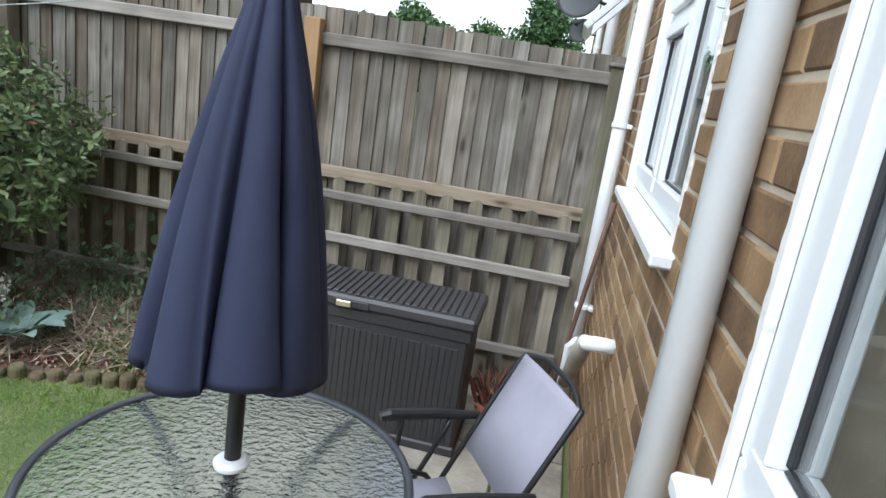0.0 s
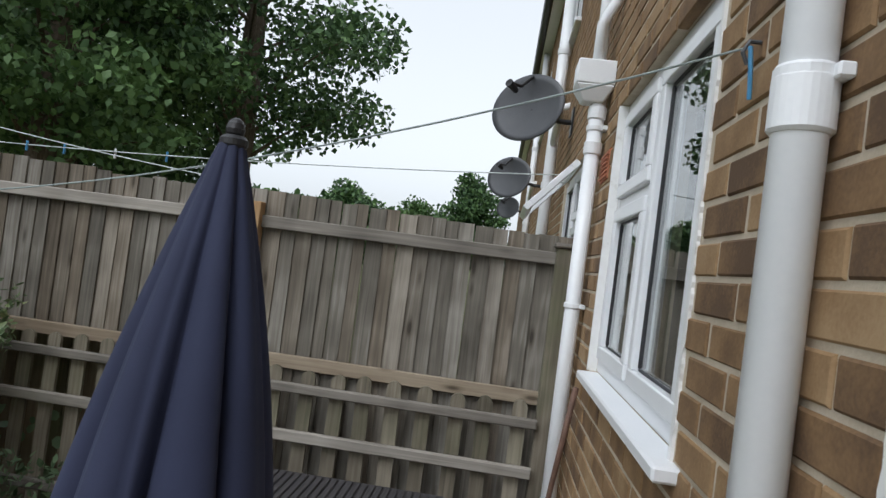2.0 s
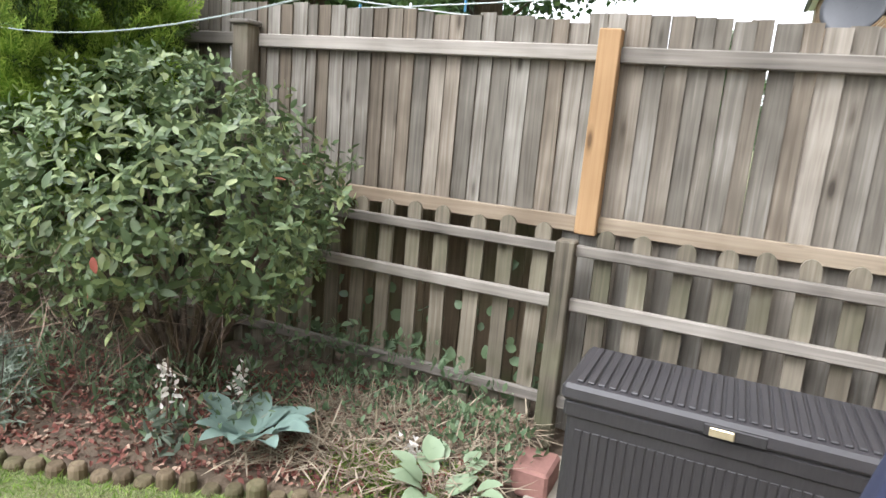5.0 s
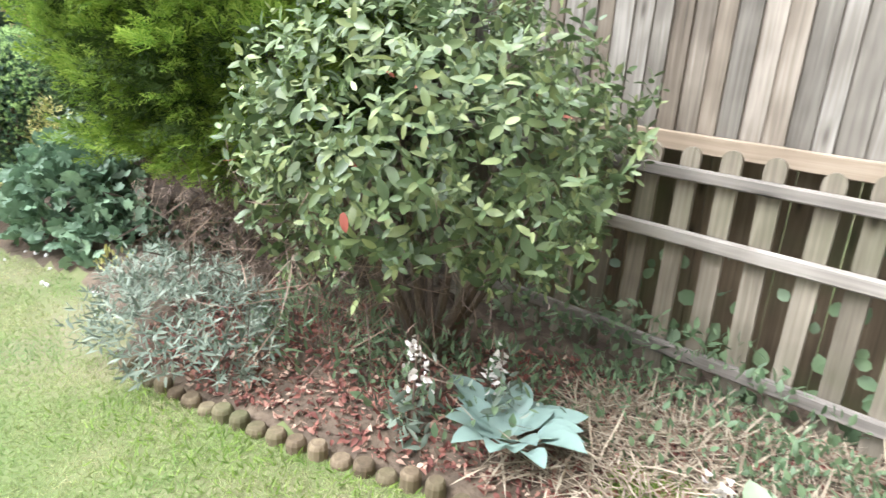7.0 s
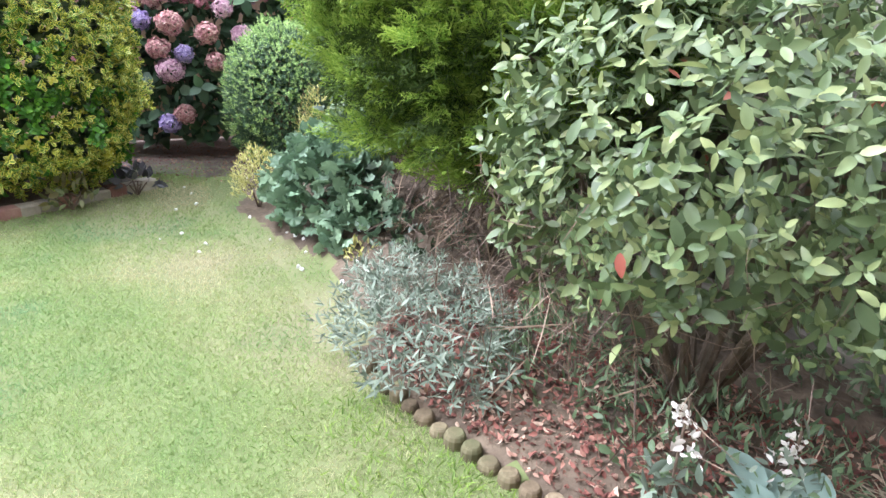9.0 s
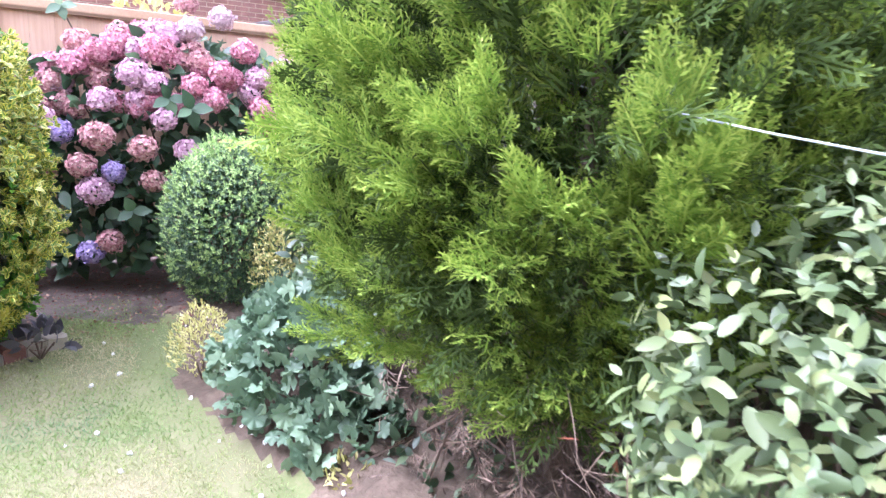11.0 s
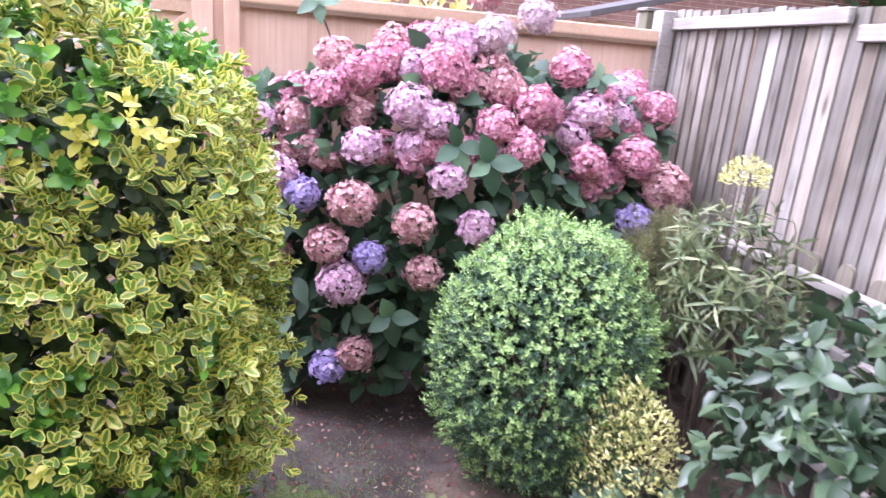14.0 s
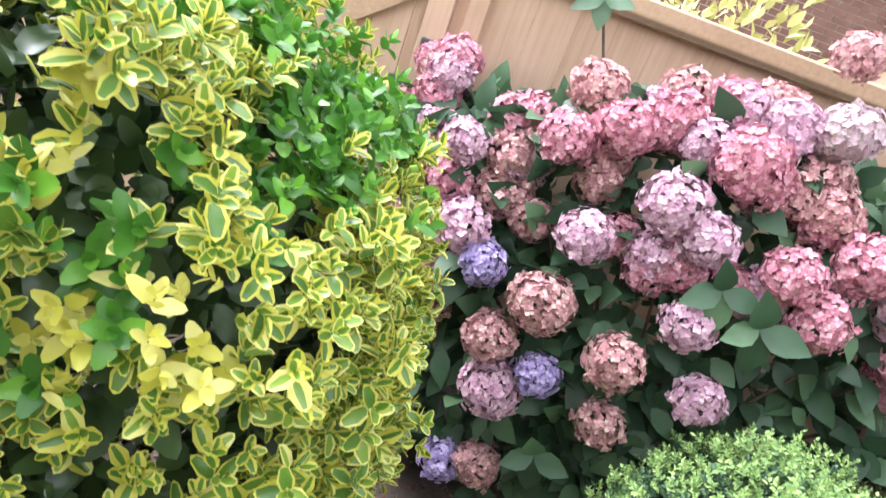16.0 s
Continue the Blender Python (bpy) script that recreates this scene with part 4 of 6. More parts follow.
for k in range(36):
    part("board", B(TX - 0.012, TX + 0.003 * random.random(), 1.24 - 0.15 * k, 1.387 - 0.15 * k, 0.02, 1.9), M_tan, far_fence)

# ---- neighbour's brick house and shed beyond the tan fence ----
nb = thing("brick_house", -14.3, 6, 0, "red brick house beyond the fence", "house")
part("wall", B(-14.5, -14.2, 0, 13, 0, 5.4), M_mortar, nb)
V, F = [], []
for c in range(70):
    z = 0.02 + 0.075 * c
    for q in range(57):
        y0 = 0.0 + 0.2275 * q + (0.11 if c % 2 else 0)
        if 6.5 < y0 + 0.1 < 7.7 and 2.8 < z < 4.1:
            continue
        o = len(V)
        dd = 0.002 * random.random()
        V += [(-14.192 + dd, y0, z), (-14.192 + dd, y0 + 0.215, z), (-14.192 + dd, y0 + 0.215, z + 0.063), (-14.192 + dd, y0, z + 0.063)]
        F.append((o, o + 1, o + 2, o + 3))
        V += [(-14.2, y0, z), (-14.2, y0 + 0.215, z), (-14.2, y0 + 0.215, z + 0.063), (-14.2, y0, z + 0.063)]
        F += [(o + 3, o + 2, o + 6, o + 7), (o, o + 3, o + 7, o + 4), (o + 1, o, o + 4, o + 5), (o + 2, o + 1, o + 5, o + 6)]
raw("brickwork", V, F, [M_redbrick], nb, None, "red bricks in courses", "stuff", False)
part("roof", B(-18, -14.0, -0.3, 13.3, 5.4, 5.6), M_roof, nb)
bm = bmesh.new()
frame_ring(bm, -14.2, -14.1, 6.5, 7.7, 2.85, 4.1, 0.08)
box(bm, -14.19, -14.12, 7.06, 7.14, 2.93, 4.02)
wf = part("window", bm, M_upvc, nb, "white framed window")
part("pane", B(-14.185, -14.175, 6.58, 7.62, 2.93, 4.02), M_glass, wf)
part("blind", B(-14.197, -14.194, 6.55, 7.65, 2.9, 4.05), M_curtain, wf)
shed = thing("garden_shed", -10.8, 6.6, 0, "brown timber shed with dark felt roof", "shed")
for k in range(15):
    part("cladding_board", B(-10.02, -9.98 + 0.004 * (k % 2), 5.75, 7.6, 0.02 + 0.14 * k, 0.157 + 0.14 * k), M_tan, shed)
part("wall", B(-11.6, -10.02, 5.75, 7.6, 0, 2.14), M_tan, shed)
bm = B(-0.85, 0.95, -0.1, 2.0, 0, 0.05, bevel=0.005)
for v in bm.verts:
    v.co = Matrix.Translation((-10.8, 5.7, 2.17)) @ Matrix.Rotation(radians(14), 4, "X") @ v.co
part("roof", bm, M_roof, shed, "dark felt roof")

# ---- patio furniture ----
box_t = thing("storage_box", -0.7, 4.66, 0, "dark brown plastic garden storage box with ribbed lid", "storage box")
bx0, bx1, by0, by1 = -1.195, -0.19, 4.475, 4.86
part("body", B(bx0 + 0.015, bx1 - 0.015, by0 + 0.012, by1 - 0.012, 0.005, 0.58, bevel=0.012), M_box, box_t)
bm = bmesh.new()
for k in range(34):
    xx = bx0 + 0.045 + k * 0.0268
    box(bm, xx, xx + 0.022, by0 + 0.0085, by0 + 0.014, 0.06, 0.5, bevel=0.002)
tagged(part("front_panel", bm, M_box, box_t, "dark fluted front panel"), "dark fluted front panel", "", "", "stuff")
part("base_rim", B(bx0 + 0.006, bx1 - 0.006, by0 + 0.004, by1 - 0.004, 0.0, 0.045, bevel=0.008), M_box, box_t)
part("upper_rim", B(bx0 + 0.004, bx1 - 0.004, by0 + 0.002, by1 - 0.002, 0.535, 0.59, bevel=0.008), M_box, box_t)
lid = part("lid", B(bx0 - 0.006, bx1 + 0.006, by0 - 0.012, by1 + 0.004, 0.592, 0.645, bevel=0.012), M_lid, box_t, "grey-brown plastic lid")
bm = bmesh.new()
for k in range(30):
    xx = bx0 + 0.03 + k * 0.0318
    box(bm, xx, xx + 0.022, by0 + 0.02, by1 - 0.03, 0.644, 0.653, bevel=0.003)
part("lid_ribs", bm, M_lid, lid)
part("latch_recess", B(-0.8, -0.64, by0 - 0.016, by0 - 0.009, 0.597, 0.63, bevel=0.003), M_box, lid)
part("latch", B(-0.785, -0.72, by0 - 0.026, by0 - 0.017, 0.6, 0.626, bevel=0.003), M_brass, lid, "pale brass latch")

TC = (-0.535, 3.1)
TR = 0.385
table = thing("garden_table", TC[0], TC[1], 0, "round rippled glass garden table with grey metal rim", "table")
part("glass_top", lathe(bmesh.new(), [(TR - 0.008, 0.0), (TR - 0.004, 0.003), (TR - 0.008, 0.006)], (*TC, 0.709), 64), M_tableglass, table, "rippled clear glass top")
bm = bmesh.new()
sweep_pts = [(TC[0] + TR * math.cos(2 * math.pi * k / 72), TC[1] + TR * math.sin(2 * math.pi * k / 72), 0.71) for k in range(73)]
sweep(bm, sweep_pts, 0.011, 8, caps=False)
part("rim", bm, M_rim, table, smooth=True)
for k in range(4):
    a = math.pi / 4 + 0.3 + k * math.pi / 2
    c, s = math.cos(a), math.sin(a)
    part("leg", S([(TC[0] + r * c, TC[1] + r * s, z) for r, z in ((0.37, 0.7), (0.3, 0.68), (0.19, 0.6), (0.12, 0.45), (0.16, 0.25), (0.33, 0.0))], 0.011, 10), M_rim, table, smooth=True)
bm = bmesh.new()
sweep(bm, [(TC[0] + 0.125 * math.cos(2 * math.pi * k / 32), TC[1] + 0.125 * math.sin(2 * math.pi * k / 32), 0.45) for k in range(33)], 0.009, 8, caps=False)
part("leg_ring", bm, M_rim, table, smooth=True)

# folded parasol through the table
UX, UY = -0.545, 3.122
par = thing("parasol", UX, UY, 0, "folded navy blue canvas parasol standing through the table", "parasol")
part("pole", S([(UX, UY, 0.0), (UX + 0.01, UY, 0.9), (UX + 0.03, UY, 1.75)], 0.0175, 16), M_black, par, "black metal pole", smooth=True)
part("table_ring", lathe(bmesh.new(), [(0.02, -0.006), (0.036, -0.006), (0.038, 0.004), (0.03, 0.012), (0.02, 0.014)], (UX + 0.006, UY, 0.724), 28), M_upvc, par, "white plastic table ring", smooth=False)
part("base", lathe(bmesh.new(), [(0.02, 0.32), (0.03, 0.3), (0.035, 0.09), (0.2, 0.06), (0.24, 0.02), (0.24, 0.0)], (UX, UY, 0.0), 36), M_black, par, "black parasol base")
n, rows = 144, 40
V, F = [], []
for i in range(rows + 1):
    s = i / rows
    body = 0.02 + 0.172 * s ** 0.97 + 0.018 * math.sin(math.pi * s)
    cx = UX + 0.028 - 0.022 * s
    for k in range(n):
        th = 2 * math.pi * k / n
        ph = th * 3.5 + 0.63 + 0.35 * math.sin(th * 2 + 1.26)
        fold = 0.84 * abs(math.cos(ph)) ** 0.62 + 0.16 * abs(math.cos(th * 6.5 + 0.4 * math.sin(th * 3)))
        amp = 0.16 + 0.38 * s ** 0.6
        r = body * (1 - amp + amp * fold * 1.08) * (1 + 0.06 * s * math.cos(th - 2.7))
        tw = th + 0.16 * s * math.sin(ph * 2 + 0.6) * (0.4 + s)
        z = 1.745 - 0.77 * s - s * s * (0.03 * (1 - fold) + 0.03 * math.sin(th * 2 + 0.5)) + 0.022 * s * math.cos(th - 2.6)
        V.append((cx + r * math.cos(tw), UY + r * math.sin(tw), z))
for i in range(rows):
    for k in range(n):
        F.append((i * n + k, i * n + (k + 1) % n, (i + 1) * n + (k + 1) % n, (i + 1) * n + k))
o = len(V)
for k in range(n):
    vx, vy, vz = V[rows * n + k]
    V.append((UX + (vx - UX) * 0.88, UY + (vy - UY) * 0.88, vz + 0.012))
for k in range(n):
    V.append((UX + (V[o + k][0] - UX) * 0.35, UY + (V[o + k][1] - UY) * 0.35, 1.15))
for k in range(n):
    F.append((rows * n + k, rows * n + (k + 1) % n, o + (k + 1) % n, o + k))
    F.append((o + k, o + (k + 1) % n, o + n + (k + 1) % n, o + n + k))
raw("canopy", V, F, [M_canopy], par, None, "navy canvas in deep folds")
part("crown_ring", lathe(bmesh.new(), [(0.019, -0.01), (0.022, -0.006), (0.022, 0.003), (0.016, 0.009)], (UX + 0.03, UY, 1.748), 20), M_black, par)
part("finial", lathe(bmesh.new(), [(0.011, 0.0), (0.014, 0.003), (0.015, 0.01), (0.013, 0.019), (0.008, 0.025), (0.003, 0.028)], (UX + 0.03, UY, 1.757), 20), M_black, par, "black round finial")

# reclining chair
def tube_part(name, pts, r, parent):
    q = [Vector(p) for p in pts]
    sm = []
    for i in range(len(q) - 1):
        p0, p1, p2, p3 = q[max(i - 1, 0)], q[i], q[i + 1], q[min(i + 2, len(q) - 1)]
        for s in (0, 0.33, 0.66):
            sm.append(0.5 * ((2 * p1) + (p2 - p0) * s + (2 * p0 - 5 * p1 + 4 * p2 - p3) * s * s + (3 * p1 - p0 - 3 * p2 + p3) * s ** 3))
    sm.append(q[-1])
    return part(name, S(sm, r, 10), M_black, parent, smooth=True)


CH = pose(-0.12, 3.64, 0, 0, 0, 208) @ Matrix.Diagonal((1, 1, 0.92, 1))
def C(x, y, z):
    return tuple(CH @ Vector((x, y, z)))


chair = thing("garden_chair", -0.09, 3.66, 0, "folding garden chair with lilac-grey mesh sling and black frame", "chair")
hw = 0.185
V, F = [], []
prof = [(0.22, 0.39), (0.0, 0.37), (-0.06, 0.38), (-0.11, 0.5), (-0.18, 0.66), (-0.25, 0.82), (-0.262, 0.85)]
for px, pz in prof[:3]:
    V += [(px, -hw + 0.012, pz), (px, hw - 0.012, pz), (px, hw - 0.012, pz - 0.006), (px, -hw + 0.012, pz - 0.006)]
def strip(name, pts, label):
    VV, FF = [], []
    for i, (px, pz) in enumerate(pts):
        for sy in (-1, -0.5, 0, 0.5, 1):
            sag = 0.012 * (1 - sy * sy)
            VV.append(C(px - sag * (0.5 if px < -0.08 else 0), sy * (hw - 0.012), pz - sag * (1 if px > -0.08 else 0)))
        if i:
            a = (i - 1) * 5
            FF += [(a + q, a + q + 1, a + q + 6, a + q + 5) for q in range(4)]
    ob = raw(name, VV, FF, [M_sling], chair, None, label)
    so = ob.modifiers.new("thickness", "SOLIDIFY")
    so.thickness = 0.006
strip("seat", prof[:3], "mesh seat sling")
strip("backrest", prof[3:], "lilac-grey mesh backrest")
for s in (-1, 1):
    tube_part("back_tube", [C(-0.05, s * hw, 0.36), C(-0.11, s * hw, 0.5), C(-0.25, s * hw, 0.81), C(-0.275, s * hw * 0.93, 0.84)], 0.009, chair)
    tube_part("leg", [C(0.26, s * hw, 0.4), C(0.0, s * (hw + 0.012), 0.37), C(-0.2, s * (hw + 0.012), 0.0)], 0.009, chair)
    tube_part("leg", [C(0.2, s * (hw + 0.024), 0.0), C(0.02, s * (hw + 0.024), 0.38), C(-0.06, s * (hw + 0.022), 0.58)], 0.009, chair)
    part("armrest", S([C(-0.16, s * (hw + 0.03), 0.59), C(0.0, s * (hw + 0.03), 0.6), C(0.14, s * (hw + 0.03), 0.6), C(0.17, s * (hw + 0.03), 0.592)], [0.014, 0.018, 0.02, 0.014], 10), M_black, chair, "black plastic armrest")
    tube_part("arm_support", [C(0.1, s * (hw + 0.026), 0.59), C(0.11, s * (hw + 0.022), 0.4)], 0.008, chair)
tube_part("top_bar", [C(-0.268, -hw * 0.93, 0.838), C(-0.29, -hw * 0.5, 0.868), C(-0.292, 0, 0.872), C(-0.29, hw * 0.5, 0.868), C(-0.268, hw * 0.93, 0.838)], 0.009, chair)
part("cross_bar", S([C(0.25, -hw, 0.4), C(0.25, hw, 0.4)], 0.008, 10), M_black, chair)

pot = thing("plant_pot", -0.06, 4.72, 0, "terracotta plant pot with dry stems beside the box", "plant pot")
part("pot", lathe(bmesh.new(), [(0.06, 0.0), (0.085, 0.15), (0.095, 0.15), (0.097, 0.185), (0.085, 0.185), (0.08, 0.15)], (-0.06, 4.72, 0), 28), M_terracotta, pot)
part("soil", lathe(bmesh.new(), [(0.078, 0.0), (0.078, 0.01)], (-0.06, 4.72, 0.15), 20), M_soil, pot)
P = np.array([(-0.06, 4.72, 0.16)]) + rng.normal(size=(60, 3)) * (0.04, 0.04, 0.01)
R = frames_of(rng.normal(size=(60, 3)) * (0.6, 0.6, 0.2) + (0, 0, 1), rng.normal(size=(60, 3)))
raw("dry_growth", *scatter([leaf(0.1)], P, R, sizes(60, 0.1, 0.24))[:2], [L_dead], pot, None, "dry stems", "stuff")

# ---- clothes lines ----
def hanging(a, b, sag, n=24):
    a, b = Vector(a), Vector(b)
    return [a.lerp(b, k / n) - Vector((0, 0, sag * 4 * (k / n) * (1 - k / n))) for k in range(n + 1)]


line = thing("clothes_line", WX, 3.35, 2.06, "pale green clothes line from the wall hook to the conifer", "clothes line")
part("rope", S(hanging((WX - 0.02, 3.3, 2.04), (-4.0, 4.4, 1.64), 0.25), 0.0021, 6), M_line, line)
part("hook", S([(WX + 0.01, 3.3, 2.05), (WX - 0.02, 3.3, 2.05), (WX - 0.03, 3.3, 2.03), (WX - 0.02, 3.3, 2.01)], 0.004, 8), M_dish, line, "small metal hook")
part("tail", S([(WX - 0.02, 3.295, 2.04), (WX - 0.015, 3.295, 2.0), (WX - 0.01, 3.3, 1.95)], 0.004, 6), M_blue, line, "frayed blue rope tail")
dry = thing("rotary_line", -4.2, 6.5, 0, "neighbour's clothes lines with coloured pegs", "clothes line")
part("rope", S(hanging((-6.4, 6.4, 2.12), (-4.2, 6.5, 2.215), 0.01) + hanging((-4.2, 6.5, 2.215), (-2.0, 6.45, 1.98), 0.02)[1:], 0.004, 6), M_rope, dry)
part("rope", S(hanging((-5.8, 6.7, 2.05), (WX, 6.6, 2.31), 0.07), 0.004, 6), M_rope, dry)
part("spreader", B(-4.36, -4.04, 6.48, 6.52, 2.205, 2.235, bevel=0.008), M_upvc, dry, "white plastic line spreader")
for k, (xx, m) in enumerate(((-5.2, M_brass), (-4.95, M_brass), (-4.5, M_blue), (-4.35, M_upvc), (-4.1, M_terracotta), (-3.7, M_blue), (-3.4, M_blue), (-3.0, M_upvc), (-2.6, M_blue))):
    zz = float(np.interp(xx, [-5.8, -3, 0.3], [2.05, 2.13, 2.31])) - 0.06
    part("peg", B(xx - 0.006, xx + 0.006, 6.66, 6.68, zz - 0.02, zz + 0.055, bevel=0.003), m, dry, "plastic clothes peg")


knot = thing("rope_tie", -6.23, 5.3, 1.0, "pale blue rope tied round the fence rail", "rope")
for k in range(3):
    xx = -6.24 + 0.012 * k
    part("loop", S([(xx, 5.295, 0.98), (xx - 0.004, 5.292, 1.01), (xx + 0.004, 5.297, 1.038), (xx + 0.003, 5.32, 1.04), (xx, 5.337, 1.03), (xx, 5.338, 0.98)], 0.005, 6), M_rope, knot)
part("tail", S([(-6.22, 5.291, 1.0), (-6.2, 5.283, 0.99), (-6.185, 5.28, 0.95), (-6.18, 5.282, 0.9)], 0.0045, 6), M_blue, knot, "frayed blue tail")


# ---- plants ----
def stems(parent, base, tips, r0=0.012, r1=0.004, mat=M_twig, name="stem"):
    for t in tips:
        b, t = Vector(base), Vector(t)
        mid = b.lerp(t, 0.5) + Vector((random.uniform(-0.06, 0.06), random.uniform(-0.06, 0.06), 0.06))
        part(name, S([b, mid, t], [r0, (r0 + r1) / 2, r1], 6), mat, parent)


# broad evergreen shrub
cam_t = thing("evergreen_shrub", -3.0, 4.75, 0.05, "large rounded evergreen shrub with glossy leaves", "shrub")
P, N = dome(1650, (-2.99, 4.66, 0.94), (0.69, 0.66, 0.56), low=-0.75, depth=0.3, lump=0.22, freq=2.6)
lf = [leaf(w_, 0.12, c, rows=(0.1, 0.32, 0.62, 0.88), round_=0.75) for w_, c in ((0.46, 0.15), (0.4, 0.4), (0.48, -0.08))]
tuft = [whorl(lf, 5, 1.6, 0.7, 0.5), whorl(lf, 4, 1.3, 0.8, 0.7), whorl(lf, 6, 1.8, 0.6, 0.7), whorl(lf, 3, 1.5, 1.1, 0.8)]
raw("leaves", *scatter(tuft, P, shoot_pose(N, 0.7, 0.4, 0.55), sizes(len(P), 0.042, 0.074))[:2], [L_cam], cam_t, None, "glossy green oval leaves in tufts", "stuff")
P2, N2 = dome(1500, (-3.02, 4.68, 0.92), (0.66, 0.58, 0.46), low=-0.8, depth=0.5, lump=0.2, freq=2.6)
raw("inner_leaves", *scatter(lf, P2, leaf_pose(N2, 0.6, -0.25), sizes(len(P2), 0.045, 0.08))[:2], [L_cam], cam_t, None, "", "stuff")
P3, N3 = dome(22, (-3.0, 4.62, 0.9), (0.74, 0.66, 0.4), low=-0.5)
raw("red_leaves", *scatter(lf, P3, leaf_pose(N3, 0.4, -0.6), sizes(len(P3), 0.035, 0.06))[:2], [L_red], cam_t, None, "a few orange and red old leaves", "stuff")
stems(cam_t, (-3.0, 4.75, 0.0), [(-3.0 + 0.5 * math.cos(a), 4.7 + 0.42 * math.sin(a), 0.75 + 0.2 * random.random()) for a in np.linspace(0, 6.28, 13)], 0.022, 0.006, M_bark, "branch")
tw = 900
P4 = np.array((-3.16, 4.32, 0.58)) + rng.normal(size=(tw, 3)) * (0.32, 0.17, 0.13)
raw("twig_tangle", *scatter([leaf(0.022, 0.4, 0.2), leaf(0.02, 0.4, -0.25)], P4, frames_of(rng.normal(size=(tw, 3)), rng.normal(size=(tw, 3))), sizes(tw, 0.08, 0.24))[:2], [M_twig], cam_t, None, "bare brown twigs", "stuff")

def spray(pairs=8, sub_=4):
    """A feathery conifer plume: a stem with side branchlets that carry small slips; the tips take the second material."""
    V, F, I = [], [], []
    def slip(p, d, l, w, tip):
        p, d = np.array(p), np.array(d) / np.linalg.norm(d)
        s = np.cross(d, (0.15 * rng.normal(), 0.3 * rng.normal(), 1))
        s = s / max(np.linalg.norm(s), 1e-6)
        o = len(V)
        V.extend([tuple(p), tuple(p + d * l * 0.5 + s * w), tuple(p + d * l), tuple(p + d * l * 0.5 - s * w)])
        F.append((o, o + 1, o + 2, o + 3))
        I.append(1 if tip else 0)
        return p + d * l
    slip((0, 0, 0), (1, 0, 0), 1.0, 0.018, True)
    for i in range(pairs):
        t = 0.05 + 0.86 * i / pairs
        for side in (-1, 1):
            l = (0.46 * (1 - t) + 0.1) * rng.uniform(0.75, 1.15)
            q = rng.normal() * 0.55
            d = np.array((0.8, side * 0.62 * math.cos(q), 0.62 * math.sin(q)))
            d = d / np.linalg.norm(d)
            p = np.array((t, 0, 0.0))
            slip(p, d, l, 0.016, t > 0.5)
            cross = np.array((-d[1], d[0], 0.0))
            for k in range(sub_):
                u = 0.2 + 0.75 * k / sub_
                e = d * 0.85 + cross * 0.6 * (1 if k % 2 else -1) + np.array((0, 0, 0.25 * rng.normal()))
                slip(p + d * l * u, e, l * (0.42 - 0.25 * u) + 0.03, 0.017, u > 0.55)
    return V, F, I


con = thing("golden_conifer", -4.35, 4.85, 0, "bright yellow-green feathery conifer bush", "conifer")
CC, CR = (-4.43, 4.74, 1.52), (1.0, 0.8, 1.0)
A, N = dome(800, CC, CR, low=-0.9, depth=0.3, lump=0.2, freq=3.0, seed=4.0)
keep = (A[:, 2] > 0.56) & ((N[:, 1] < 0.6) | (rng.random(len(A)) < 0.4))
tie = np.array((-3.5, 4.25, 1.6)) + np.clip((A - (-3.5, 4.25, 1.6)) @ np.array((-0.949, 0.316, 0.0)), 0, 0.5)[:, None] * np.array((-0.949, 0.316, 0.0))
keep &= np.linalg.norm(A - tie, axis=1) > 0.06
A, N = A[keep], N[keep]
sway = np.array([[noise.noise(Vector((x * 1.6, y * 1.6, z * 1.6 + o))) for o in (0, 11, 23)] for x, y, z in A])
axis = unit(0.65 * N + np.array((0, 0, 0.75)) + 0.7 * sway + 0.15 * rng.normal(size=A.shape))
PP, DD, NN = [], [], []
for k in range(11):
    side = unit(np.cross(axis, rng.normal(size=A.shape)))
    q = rng.random((len(A), 1))
    PP.append(A - axis * 0.1 + axis * 0.22 * q + side * 0.05 * (1 - q))
    DD.append(axis + side * (0.85 - 0.55 * q) + np.array((0, 0, 0.2)))
    NN.append(N + 0.35 * rng.normal(size=A.shape))
P, D, N = np.concatenate(PP), np.concatenate(DD), np.concatenate(NN)
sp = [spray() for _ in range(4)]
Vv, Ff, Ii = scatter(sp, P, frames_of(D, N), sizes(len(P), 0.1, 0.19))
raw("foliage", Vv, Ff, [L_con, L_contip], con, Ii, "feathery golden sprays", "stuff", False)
# inner sprays carry painted shade, so gaps between plumes look deep
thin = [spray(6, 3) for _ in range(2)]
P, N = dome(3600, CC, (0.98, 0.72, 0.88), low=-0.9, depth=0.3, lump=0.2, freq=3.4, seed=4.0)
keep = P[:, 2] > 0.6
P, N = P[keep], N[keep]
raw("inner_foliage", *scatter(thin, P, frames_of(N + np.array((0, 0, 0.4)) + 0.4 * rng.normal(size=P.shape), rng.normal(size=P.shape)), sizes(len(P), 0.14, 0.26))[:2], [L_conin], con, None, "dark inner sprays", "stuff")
part("trunk", S([(-4.35, 4.9, 0.0), (-4.33, 4.88, 0.6), (-4.35, 4.86, 1.8)], [0.07, 0.055, 0.02], 10), M_bark, con)
stems(con, (-4.35, 4.88, 0.3), [(-4.35 + 0.7 * math.cos(a), 4.88 + 0.55 * math.sin(a), 0.55 + 0.3 * random.random()) for a in np.linspace(0, 6.28, 12)], 0.018, 0.006, M_bark, "branch")
tw = 420
P4 = np.array((-4.4, 4.7, 0.4)) + rng.normal(size=(tw, 3)) * (0.34, 0.22, 0.09)
